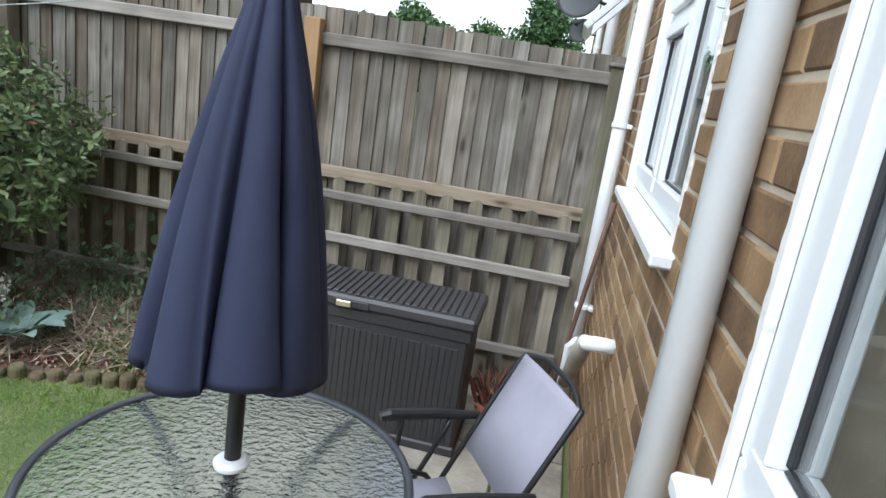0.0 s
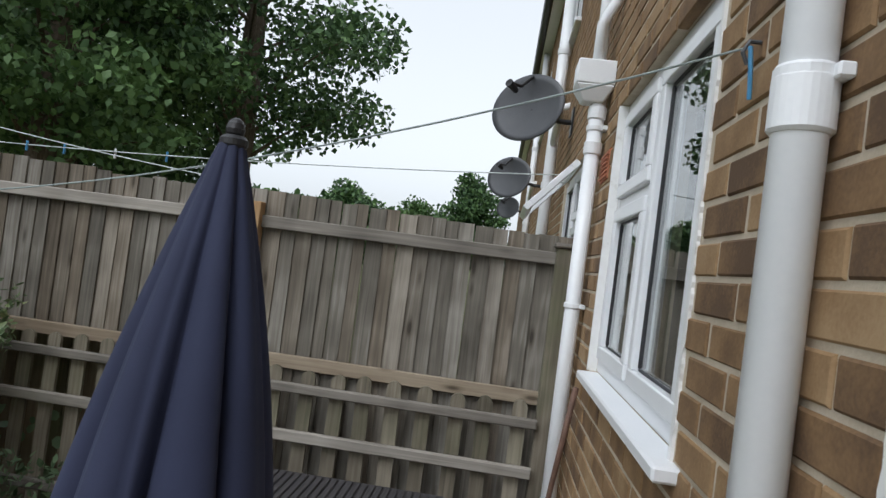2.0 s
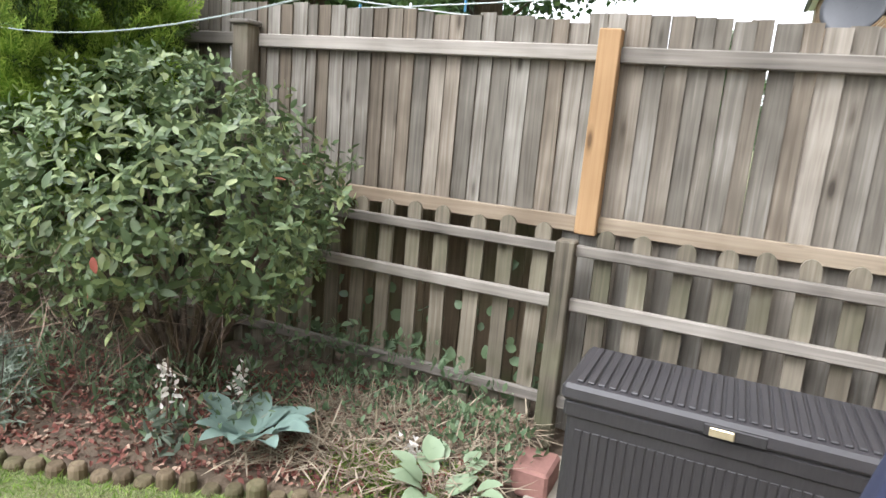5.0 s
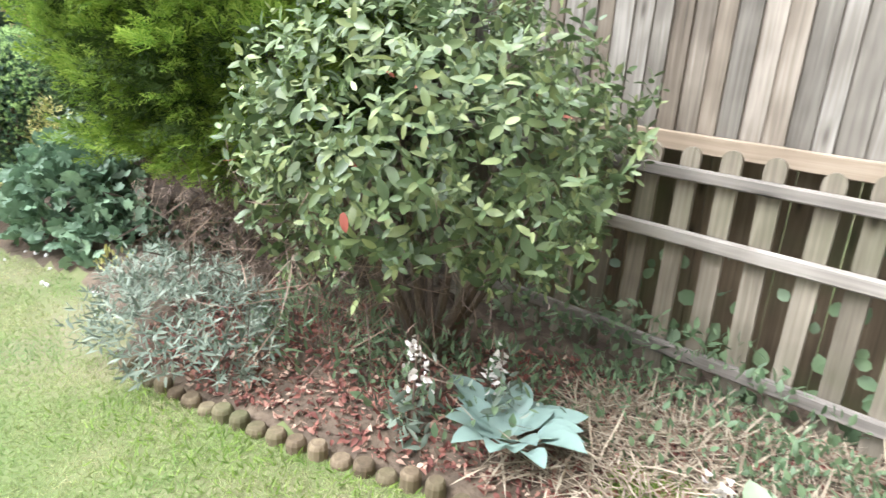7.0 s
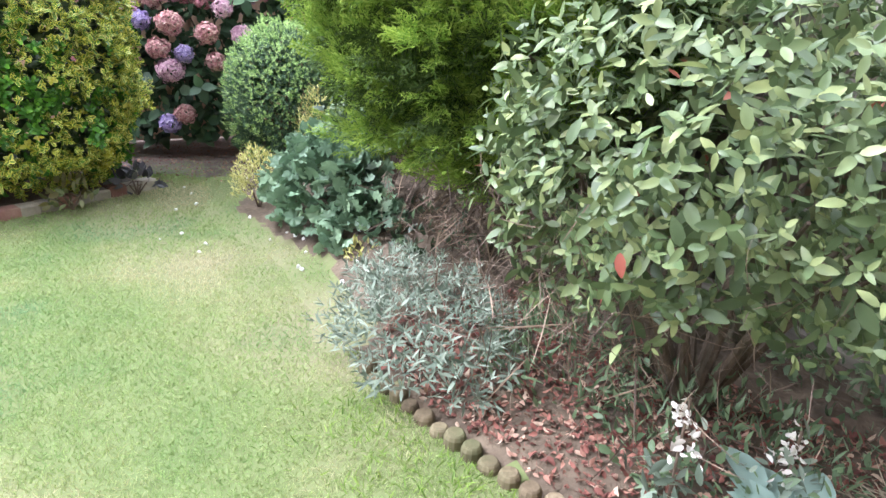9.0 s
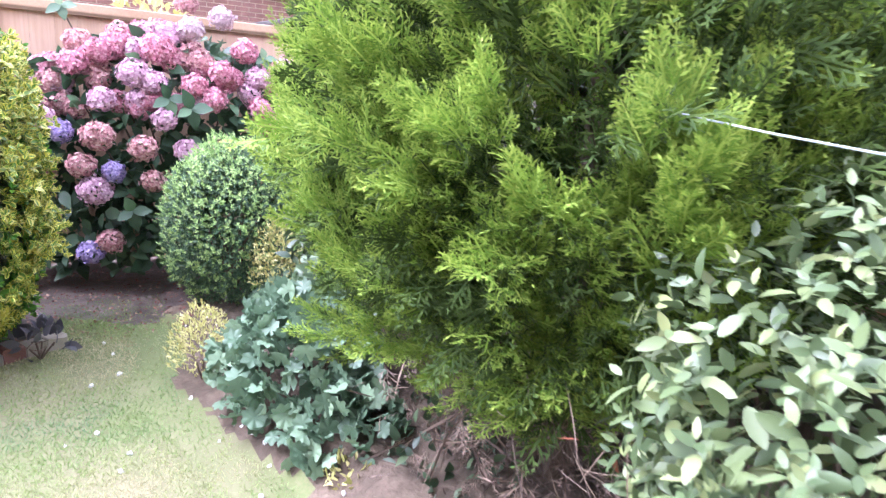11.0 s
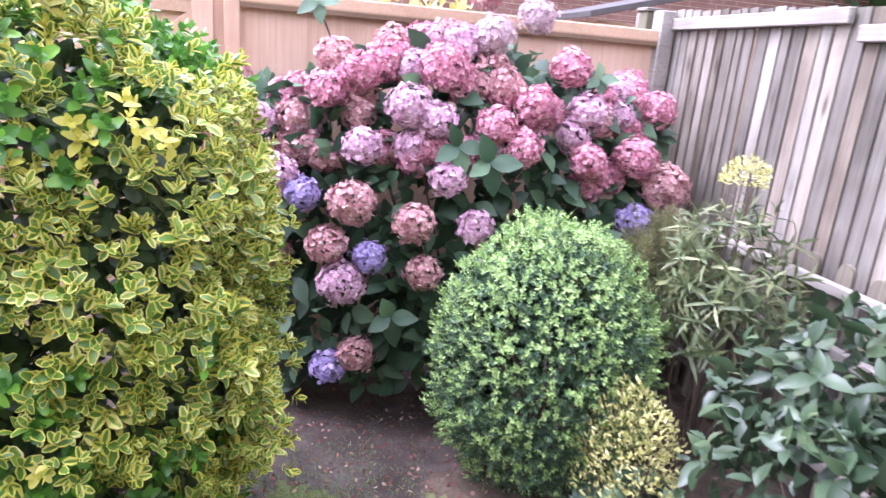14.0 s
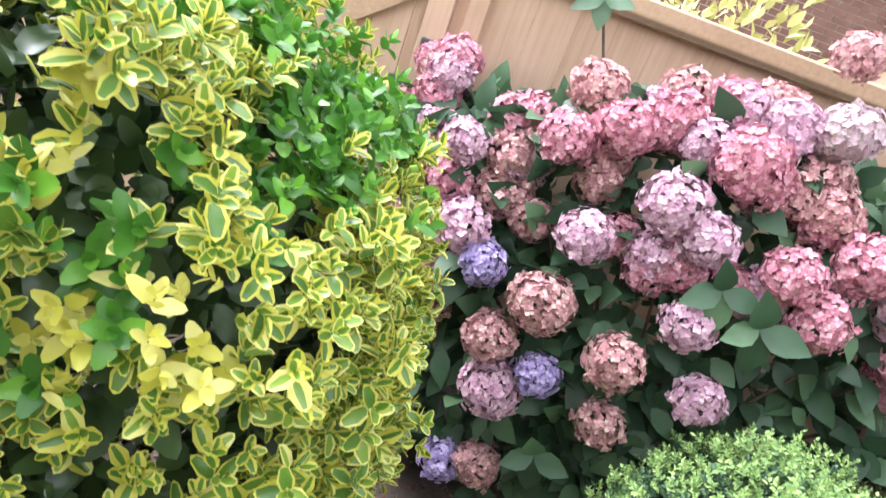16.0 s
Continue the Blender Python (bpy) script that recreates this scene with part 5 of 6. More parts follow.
raw("dead_twig_tangle", *scatter([leaf(0.06), spray(5, 2)], P4, frames_of(rng.normal(size=(tw, 3)) - (0, 0.2, 0.8), rng.normal(size=(tw, 3))), sizes(tw, 0.08, 0.2))[:2], [M_twig], con, None, "brown dead twigs under the skirt", "stuff")


ball = thing("box_ball", -7.06, 4.31, 0, "clipped egg-shaped box bush with small pale green leaves", "topiary")
tiny = [leaf(0.6, 0.15, 0.1, rows=(0.35, 0.75)), leaf(0.68, 0.2, 0.2, rows=(0.35, 0.75))]
sg = [whorl(tiny, 9, 1.35, 0.3, 1.2, 0.3), whorl(tiny, 8, 1.2, 0.3, 1.5, 0.3)]
BC = (-7.06, 4.31, 0.57)
P, N = dome(5200, BC, (0.45, 0.455, 0.59), low=-0.95, depth=0.14, lump=0.13, freq=6.5)
# light put into colour: pale leaves favour upward faces, dark ones the gaps
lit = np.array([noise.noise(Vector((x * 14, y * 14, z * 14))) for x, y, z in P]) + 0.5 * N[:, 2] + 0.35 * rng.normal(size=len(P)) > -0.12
R = shoot_pose(N, 0.9, 0.5, 0.4)
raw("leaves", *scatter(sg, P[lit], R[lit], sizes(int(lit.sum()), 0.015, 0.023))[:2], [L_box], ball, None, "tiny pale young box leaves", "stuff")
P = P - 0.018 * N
raw("shaded_leaves", *scatter(sg, P[~lit], R[~lit], sizes(int((~lit).sum()), 0.015, 0.023))[:2], [L_boxin], ball, None, "tiny dark blue-green box leaves", "stuff")
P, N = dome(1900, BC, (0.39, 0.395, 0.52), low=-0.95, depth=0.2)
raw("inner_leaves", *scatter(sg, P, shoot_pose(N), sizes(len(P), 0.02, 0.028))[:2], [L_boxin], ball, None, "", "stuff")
stems(ball, (-7.06, 4.31, 0.0), [(-7.06 + 0.25 * math.cos(a), 4.31 + 0.25 * math.sin(a), 0.7) for a in np.linspace(0, 6.28, 8)], 0.014, 0.006, M_bark, "branch")

hed = thing("variegated_hedge", -6.75, 2.3, 0, "rounded gold and green variegated evergreen hedge", "hedge")
HC, HR = (-6.75, 2.32, 0.93), (0.64, 0.89, 0.94)
P, N = dome(9800, HC, HR, low=-0.95, depth=0.1, lump=0.15, freq=3.4, seed=9.0, square=2.7)
P = P + N * (0.07 * rng.random((len(P), 1)) ** 5)
keep = (P[:, 2] > 0.1) & ((N @ np.array((0.66, 0.66, 0.35)) > -0.25) | (rng.random(len(P)) < 0.4))
P, N = P[keep], N[keep]
patch = np.array([noise.noise(Vector((p[0] * 2.6, p[1] * 2.6, p[2] * 1.9 + 7))) + 0.6 * noise.noise(Vector((p[0] * 7, p[1] * 7, p[2] * 5))) for p in P]) + 0.12 * rng.normal(size=len(P))
gold = np.array([noise.noise(Vector((p[0] * 5 + 3, p[1] * 5, p[2] * 5))) for p in P]) + 0.15 * rng.normal(size=len(P)) > 0.52
trow = (0.14, 0.52, 0.9)
ew = [whorl([edged_leaf(0.62, f, c, inner, trow) for f, c, inner in trio], 6, 1.25, 0.35, 0.6) for trio in (((0.15, 0.2, 0.5), (0.2, -0.2, 0.45), (0.1, 0.35, 0.6)), ((0.18, 0.1, 0.35), (0.2, -0.25, 0.5), (0.12, 0.25, 0.4)), ((0.15, 0.25, 0.68), (0.15, -0.1, 0.6), (0.2, 0.2, 0.72)))]
gl = [leaf(0.62, 0.16, c, rows=trow, round_=0.5) for c in (0.1, 0.25, -0.2)]
gw = [whorl(gl, 7, 1.4, 0.45, 0.55), whorl(gl, 6, 1.25, 0.35, 0.7)]
R = shoot_pose(N, 0.85, 0.5, 0.4)
a, b = (patch > -0.1) & ~gold, (patch <= -0.1) & ~gold
Vv, Ff, Ii = scatter(ew, P[a], R[a], sizes(int(a.sum()), 0.033, 0.05))
raw("variegated_leaves", Vv, Ff, [L_euin, L_euout], hed, Ii, "green leaves with yellow margins", "stuff")
raw("green_leaves", *scatter(gw, P[b], R[b], sizes(int(b.sum()), 0.036, 0.054))[:2], [L_eugr], hed, None, "plain green leaves", "stuff")
raw("yellow_leaves", *scatter(gw, P[gold], R[gold], sizes(int(gold.sum()), 0.03, 0.045))[:2], [L_euout], hed, None, "wholly yellow young leaves", "stuff")
# hedge core: leaves darkened by colour where shade would fall
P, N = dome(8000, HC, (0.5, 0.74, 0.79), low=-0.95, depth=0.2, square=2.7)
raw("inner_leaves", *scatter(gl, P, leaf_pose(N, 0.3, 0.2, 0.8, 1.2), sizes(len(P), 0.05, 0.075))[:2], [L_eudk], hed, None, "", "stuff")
stems(hed, (-6.75, 2.3, 0.0), [(-6.75 + 0.4 * math.cos(a_), 2.3 + 0.5 * math.sin(a_), 0.8) for a_ in np.linspace(0, 6.28, 9)], 0.016, 0.006, M_bark, "branch")


# hydrangea
def floret():
    V, F = [], []
    for q in range(4):
        a = q * math.pi / 2
        c, s = math.cos(a), math.sin(a)
        pts = [(0.0, 0.0, 0.0), (0.55, -0.46, 0.14), (0.98, 0.0, 0.05), (0.55, 0.46, 0.14)]
        o = len(V)
        V += [(px * c - py * s, px * s + py * c, pz) for px, py, pz in pts]
        F += [(o, o + 1, o + 2), (o, o + 2, o + 3)]
    return V, F, [0] * len(F)


hyd = thing("hydrangea", -7.9, 4.2, 0, "large hydrangea bush crowded with pink and lilac mophead blooms", "hydrangea")
fl = [floret()]
def bloom(c, r, mat, label):
    n = int(370 * (r / 0.095) ** 2)
    i = np.arange(n) + 0.5
    ph, th = np.arccos(1 - 1.72 * i / n), math.pi * (1 + 5 ** 0.5) * i
    u = np.stack([np.cos(th) * np.sin(ph), np.sin(th) * np.sin(ph), np.cos(ph)], axis=1)
    tilt = unit(np.array([c[0] + 8.4, c[1] - 4.2, 0.6]) * (0.9, 0.6, 1.0) + rng.normal(size=3) * 0.2)
    m = np.array(Vector((0, 0, 1)).rotation_difference(Vector(tilt)).to_matrix())
    u = u @ m.T
    u = unit(u + 0.08 * rng.normal(size=u.shape))
    k = 1 + 0.24 * np.array([noise.noise(Vector((a * 2.2 + c[1] * 9, b_ * 2.2, e * 2.2))) for a, b_, e in u]) + 0.06 * rng.normal(size=n) - 0.16 * (rng.random(n) < 0.3)
    P = np.array(c) + u * (np.array((1, 1, 0.92)) * r * k[:, None])
    R = frames_of(np.cross(u, rng.normal(size=u.shape)), u + 0.42 * rng.normal(size=u.shape))
    return raw("bloom", *scatter(fl, P, R, sizes(n, 0.0125, 0.0205))[:2], [mat], hyd, None, label, "", False)


KIND = {"p": (H_pink, "pink mophead bloom"), "l": (H_lilac, "pale lilac-pink mophead bloom"), "b": (H_blue, "violet-blue mophead bloom"), "r": (H_rust, "rusty pink mophead bloom"), "w": (H_pale, "faded whitish mophead bloom")}
def hyd_x(y, z):
    """The front of the bush, leaning back as it rises."""
    q = 1 - ((y - 4.15) / 1.5) ** 2 - ((max(z, 0.85) - 0.85) / 1.25) ** 2
    return -8.3 + 0.88 * math.sqrt(max(q, 0.02)) - 0.2 * max(0, 0.6 - z)


def hyd_spot(y, z, r, k):
    return bloom((hyd_x(y, z), y, z), r, *KIND[k])


BLOOMS = [
    (3.78, 1.53, 0.12, "l"), (3.9, 1.48, 0.1, "l"), (3.94, 1.7, 0.131, "p"), (4.16, 1.47, 0.107, "p"),
    (4.28, 1.38, 0.107, "p"), (3.81, 1.04, 0.099, "r"), (3.51, 0.75, 0.113, "l"), (3.62, 0.88, 0.079, "b"),
    (3.54, 1.11, 0.11, "r"), (3.44, 0.92, 0.094, "r"), (3.33, 1.13, 0.081, "b"), (3.23, 1.2, 0.096, "l"),
    (3.58, 1.35, 0.1, "l"), (3.95, 1.24, 0.083, "l"), (3.86, 0.82, 0.084, "r"), (4.08, 1.04, 0.084, "l"),
    (4.62, 1.33, 0.107, "p"), (4.91, 1.35, 0.126, "p"), (4.93, 1.04, 0.105, "b"), (5.56, 1.2, 0.139, "r"),
    (5.34, 1.57, 0.12, "p"), (4.63, 1.55, 0.109, "l"), (4.56, 1.74, 0.117, "p"), (4.19, 1.86, 0.109, "w"),
    (4.44, 1.97, 0.11, "w"), (4.21, 2.05, 0.1, "r"), (3.43, 1.57, 0.105, "p"), (3.58, 1.66, 0.105, "p"),
    (3.14, 1.42, 0.099, "l"), (3.59, 0.39, 0.09, "r"), (3.47, 0.31, 0.092, "b"), (4.36, 1.57, 0.11, "p"),
]
for y_, z_, r_, k_ in BLOOMS:
    hyd_spot(min(y_, 5.12), z_, r_ * (0.9 if z_ < 1.3 else 0.8), k_)
for k in range(190):
    y_ = random.uniform(2.8, 5.15)
    z_ = random.uniform(1.0, 1.9) - 0.25 * abs(y_ - 4.1)
    if (z_ > 1.15 + 0.2 * random.random() or y_ < 3.25) and min((y_ - b[0]) ** 2 + (z_ - b[1]) ** 2 for b in BLOOMS) > 0.009:
        bloom((hyd_x(y_, z_) - 0.08 - 0.1 * random.random(), y_, z_), random.uniform(0.07, 0.095), *KIND[random.choice("pplrplpr")])
hl = [leaf(0.62, 0.1, c, rows=(0.12, 0.35, 0.6, 0.84)) for c in (0.15, 0.35)]
n = 2600
ys, zs = rng.uniform(2.75, 5.2, n), rng.uniform(0.12, 1.8, n)
zs = np.minimum(zs, 1.95 - 0.5 * np.abs(ys - 4.1))
P = np.array([(hyd_x(a, b) - 0.08 - 0.35 * rng.random(), a, b) for a, b in zip(ys, zs)])
d = np.stack([0.9 + 0 * ys, (ys - 4.1) * 0.5, -0.1 + 0 * ys], axis=1) + 0.7 * rng.normal(size=(n, 3))
raw("leaves", *scatter(hl, P, frames_of(d, np.array((0.5, -0.2, 0.8)) + 0.5 * rng.normal(size=(n, 3))), sizes(n, 0.09, 0.155))[:2], [L_hyd], hyd, None, "broad dark green leaves", "stuff")
for y_, z_, s_ in ((3.72, 0.62, 0.15), (4.12, 1.32, 0.15), (3.98, 1.38, 0.14), (3.4, 1.95, 0.12), (4.7, 1.7, 0.1)):
    c = np.tile((hyd_x(y_, z_) + 0.04, y_, z_), (4, 1))
    d = np.array([(0.5, math.cos(a), math.sin(a) - 0.2) for a in (0.3, 1.9, 3.4, 4.9)])
    raw("leaf_whorl", *scatter(hl, c, frames_of(d, np.tile((1, -0.2, 0.6), (4, 1))), sizes(4, s_ * 0.8, s_))[:2], [L_hyd if z_ < 1.5 else L_ger], hyd)
stems(hyd, (-8.0, 4.15, 0.02), [(hyd_x(3.4, 1.95) + 0.03, 3.4, 1.94), (hyd_x(4.7, 1.7) + 0.03, 4.7, 1.69)] + [(hyd_x(a, b) - 0.1, a, b) for a, b in zip(np.linspace(3.1, 5.0, 16), rng.uniform(0.7, 1.7, 16))], 0.011, 0.005, M_bark, "cane")


def rosette(name, x, y, n, size, mat, label, category, w=0.78, lift=0.5, base=0.02, curl=0.35, spread=0.03):
    t = thing(name, x, y, height(x, y), label, category)
    a = np.arange(n) * 2.4 + rng.random(n) * 0.4
    tilt = lift + 0.5 * rng.random(n)
    d = np.stack([np.cos(a), np.sin(a), tilt], axis=1)
    up = np.stack([-np.cos(a) * tilt, -np.sin(a) * tilt, np.ones(n)], axis=1)
    reach = rng.random(n)[:, None] * np.array((1, 1, 0.4)) * spread * 3
    P = np.array((x, y, height(x, y) + base)) + d * reach
    R, g = frames_of(d, up), sizes(n, size * 0.65, size)
    bases = [leaf(w, 0.14, curl, rows=(0.06, 0.22, 0.45, 0.7, 0.88), round_=0.7), leaf(w * 0.88, 0.2, curl * 1.5, rows=(0.06, 0.22, 0.45, 0.7, 0.88), round_=0.7)]
    for i in range(n):
        raw("leaf", *scatter([bases[i % 2]], P[i:i + 1], R[i:i + 1], g[i:i + 1])[:2], [mat], t)
    return t


rosette("hosta", -2.4, 4.5, 26, 0.155, L_hosta, "blue-green hosta with broad ribbed leaves", "hosta", lift=0.8, spread=0.05)
rosette("hosta", -1.6, 4.6, 18, 0.13, L_hosta2, "pale green hosta in the bed corner", "hosta", lift=0.8, spread=0.05)
for k, (x, y, h) in enumerate(((-2.66, 4.32, 0.42), (-2.5, 4.55, 0.36))):
    t = thing("flower_spike", x, y, height(x, y), "fading white flower spike among the leaves", "flower", "white flower spikes")
    part("stem", S([(x, y, 0), (x + 0.01, y, h)], 0.004, 6), M_twig, t)
    m = 40
    P = np.array((x, y, h - 0.09)) + rng.normal(size=(m, 3)) * (0.02, 0.02, 0.045)
    raw("petals", *scatter([leaf(0.6, 0.2, 0.3)], P, frames_of(rng.normal(size=(m, 3)), rng.normal(size=(m, 3))), sizes(m, 0.018, 0.034))[:2], [L_white], t, None, "whitish petals", "stuff")
    m = 70
    P = np.array((x, y, 0.12)) + rng.normal(size=(m, 3)) * (0.05, 0.05, 0.07)
    raw("leaves", *scatter([leaf(0.35)], P, frames_of(rng.normal(size=(m, 3)) + (0, 0, 0.5), rng.normal(size=(m, 3))), sizes(m, 0.04, 0.07))[:2], [L_grey], t, None, "", "stuff")
t = thing("white_flower", -1.8, 4.78, 0.08, "crumpled white petals lying on the bed", "flower")
P = np.array((-1.8, 4.72, 0.12)) + rng.normal(size=(22, 3)) * (0.022, 0.022, 0.03)
raw("petals", *scatter([leaf(0.8, 0.3, 0.4)], P, frames_of(rng.normal(size=(22, 3)), rng.normal(size=(22, 3))), sizes(22, 0.02, 0.038))[:2], [L_white], t)


def bushlet(name, c, r, n, base, mat, size, label, category, out=0.6, up=0.5, low=-0.3, depth=0.5, spread=0.7, lump=0.15):
    t = thing(name, c[0], c[1], height(c[0], c[1]), label, category)
    P, N = dome(n, c, r, low=low, depth=depth, lump=lump)
    raw("leaves", *scatter(base, P, leaf_pose(N, out, up, spread), sizes(len(P), *size))[:2], [mat], t, None, "", "stuff")
    stems(t, (c[0], c[1], 0.0), [(c[0] + r[0] * 0.5 * math.cos(a), c[1] + r[1] * 0.5 * math.sin(a), c[2]) for a in np.linspace(0, 6.28, 6)], 0.006, 0.003, M_twig)
    return t


slim = [leaf(0.22, 0.1, 0.1), leaf(0.16, 0.1, 0.2)]
bushlet("lavender_bush", (-3.74, 4.06, 0.14), (0.48, 0.33, 0.25), 460, [whorl(slim, 8, 1.3, 0.3, 0.8), whorl(slim, 7, 1.1, 0.2, 1.0)], L_grey, (0.04, 0.07), "silvery grey-green lavender bush at the lawn edge", "shrub", 0.7, 0.8)
bushlet("grey_shrub", (-3.35, 4.45, 0.12), (0.3, 0.25, 0.22), 500, slim, L_ivy, (0.04, 0.08), "straggly grey-green shrub beside the lavender", "shrub", 0.7, 0.7)
broad = [lobed_leaf(7, 0.3), lobed_leaf(6, -0.2), lobed_leaf(7, 0.1)]
bushlet("broad_leaf_plant", (-5.45, 4.2, 0.2), (0.46, 0.34, 0.38), 560, broad, L_ger, (0.06, 0.105), "low plant with broad scalloped green leaves", "plant", 0.5, 0.3, depth=0.35)
bushlet("broad_leaf_plant", (-5.0, 4.25, 0.1), (0.26, 0.26, 0.22), 170, broad, L_ger, (0.055, 0.1), "low broad-leaved plant spilling over the edge", "plant", 0.5, 0.2)
bushlet("broad_leaf_plant", (-6.45, 4.50, 0.12), (0.28, 0.24, 0.2), 150, broad, L_ger, (0.06, 0.11), "low plant with broad scalloped leaves beside the box bush", "plant", 0.5, 0.3, depth=0.35)
bushlet("ivy_clump", (-5.62, 4.42, 0.36), (0.25, 0.25, 0.36), 260, [leaf(0.7, 0.15, 0.2)], L_ivy, (0.05, 0.09), "pale veined climbing leaves", "plant", 0.6, 0.2, depth=0.4)
glossy = [leaf(0.5, 0.15, 0.2, rows=(0.12, 0.35, 0.62, 0.85)), leaf(0.46, 0.2, 0.35, rows=(0.12, 0.35, 0.62, 0.85))]
bushlet("dark_evergreen", (-5.9, 4.78, 0.66), (0.5, 0.42, 0.58), 380, [whorl(glossy, 5, 1.6, 0.7, 0.5), whorl(glossy, 4, 1.4, 0.6, 0.6)], L_dkl, (0.07, 0.11), "dark glossy evergreen bush with large leaves", "shrub", 0.6, 0.2, depth=0.4)
fluffy = [leaf(0.3), leaf(0.4, 0.2, 0.3)]
bushlet("yellow_shrub", (-5.93, 3.86, 0.17), (0.17, 0.16, 0.25), 1300, fluffy, L_yel, (0.015, 0.032), "small fluffy golden-yellow shrub", "shrub", 0.7, 0.8)
bushlet("yellow_shrub", (-6.57, 4.46, 0.38), (0.2, 0.17, 0.32), 2000, fluffy, L_yel, (0.014, 0.03), "fluffy golden-yellow flower heads", "shrub", 0.7, 0.8)
straps = [leaf(0.14, 0.15, 0.35), leaf(0.18, 0.15, 0.5)]
bushlet("strappy_shrub", (-6.9, 4.97, 0.8), (0.28, 0.22, 0.5), 130, [whorl(straps, 9, 1.5, 0.4, 0.4), whorl(straps, 7, 1.3, 0.3, 0.5)], L_str, (0.08, 0.14), "pale variegated shrub with narrow leaves", "shrub", 0.8, 0.6)
bushlet("yellow_flower_head", (-6.89, 4.957, 1.39), (0.09, 0.08, 0.08), 420, fluffy, L_yel, (0.012, 0.026), "fluffy yellow flower head above the narrow leaves", "flower", 0.7, 0.6)
bushlet("fern_clump", (-7.35, 4.95, 0.7), (0.22, 0.2, 0.35), 220, [spray(7, 3)], L_fern, (0.12, 0.22), "browning fern fronds by the fence", "fern", 0.8, 0.5)
bushlet("undergrowth", (-2.1, 4.95, 0.08), (0.55, 0.28, 0.16), 800, slim + [leaf(0.5)], L_ivy, (0.02, 0.05), "tangled weeds along the fence foot", "weeds", 0.6, 0.6)
bushlet("undergrowth", (-2.3, 5.2, 0.14), (0.75, 0.1, 0.24), 620, slim + [leaf(0.6), leaf(0.5)], L_ivy, (0.025, 0.055), "weeds and brambles over the bottom fence rail", "weeds", 0.6, 0.5, spread=1.0)
bushlet("undergrowth", (-1.6, 4.95, 0.08), (0.24, 0.22, 0.16), 380, [leaf(0.6), leaf(0.4)], L_ivy, (0.02, 0.045), "weeds beside the picket post", "weeds", 0.6, 0.6)
bushlet("undergrowth", (-2.75, 4.6, 0.1), (0.4, 0.3, 0.2), 700, slim + [leaf(0.5)], L_ivy, (0.03, 0.06), "shaded weeds under the shrub", "weeds", 0.6, 0.6)
bushlet("undergrowth", (-4.7, 4.55, 0.12), (0.4, 0.22, 0.18), 120, glossy, L_dkl, (0.05, 0.09), "dark leaves in the shade under the conifer", "weeds", 0.6, 0.4)
bushlet("purple_plant", (-6.52, 3.14, 0.08), (0.16, 0.13, 0.1), 34, [leaf(0.6, 0.1, 0.2)], L_purple, (0.07, 0.1), "dark purple-leaved plant at the hedge foot", "plant", 0.8, 0.3)
bushlet("purple_plant", (-6.3, 2.75, 0.08), (0.2, 0.13, 0.12), 60, [leaf(0.6, 0.1, 0.2)], L_fern, (0.05, 0.08), "small plants along the hedge foot", "plant", 0.8, 0.3)
bushlet("seedling", (-4.75, 4.16, 0.05), (0.09, 0.08, 0.09), 60, fluffy, L_yel, (0.03, 0.05), "small yellow-green weed on the soil", "weeds", 0.8, 0.6)
# ivy between picket and boards
t = thing("ivy", -2.4, 5.4, 0, "ivy leaves growing between the fences", "ivy")
n = 130
P = np.stack([rng.uniform(-3.3, -1.5, n), rng.uniform(5.37, 5.43, n), np.abs(rng.normal(size=n)) * 0.22 + 0.08], axis=1)
raw("leaves", *scatter([leaf(0.8, 0.1, 0.2, round_=0.7)], P, frames_of(rng.normal(size=(n, 3)) * (1, 0.3, 1), np.tile((0, -1, 0.3), (n, 1)) + 0.3 * rng.normal(size=(n, 3))), sizes(n, 0.04, 0.09))[:2], [L_ivy], t, None, "", "stuff")
# dead leaves and twigs on the beds
n = 8500
xs = rng.uniform(-4.0, -1.45, n)
ys = np.array([bed_edge(x) for x in xs]) + 0.05 + rng.random(n) ** 1.1 * 0.9
ys = np.minimum(ys, 5.28)
P = np.array([(a, b, height(a, b) + 0.008 + 0.012 * rng.random()) for a, b in zip(xs, ys)])
R = frames_of(rng.normal(size=(n, 3)) * (1, 1, 0.25), np.array((0, 0, 1)) + 0.4 * rng.normal(size=(n, 3)))
tagged(raw("leaf_litter", *scatter([leaf(0.6, 0.3, 0.5), leaf(0.5, -0.2, -0.4), leaf(0.06)], P, R, sizes(n, 0.012, 0.038))[:2], [L_dead], None), "brown dead leaves and twigs strewn over the bed", "leaf litter", "", "stuff")
n = 2600
xs = rng.uniform(-2.4, -1.45, n)
ys = np.array([bed_edge(x) for x in xs]) + 0.1 + rng.random(n) * 0.7
P = np.array([(a, min(b, 5.25), height(a, b) + 0.01 + 0.03 * rng.random()) for a, b in zip(xs, ys)])
tagged(raw("dry_stalks", *scatter([leaf(0.05, 0.1, 0.1), leaf(0.04, 0.1, -0.2)], P, frames_of(rng.normal(size=(n, 3)) * (1, 1, 0.2), np.tile((0, 0, 1.0), (n, 1))), sizes(n, 0.05, 0.2))[:2], [L_straw], None), "tangle of dry straw-coloured stalks", "dry stalks", "", "stuff")

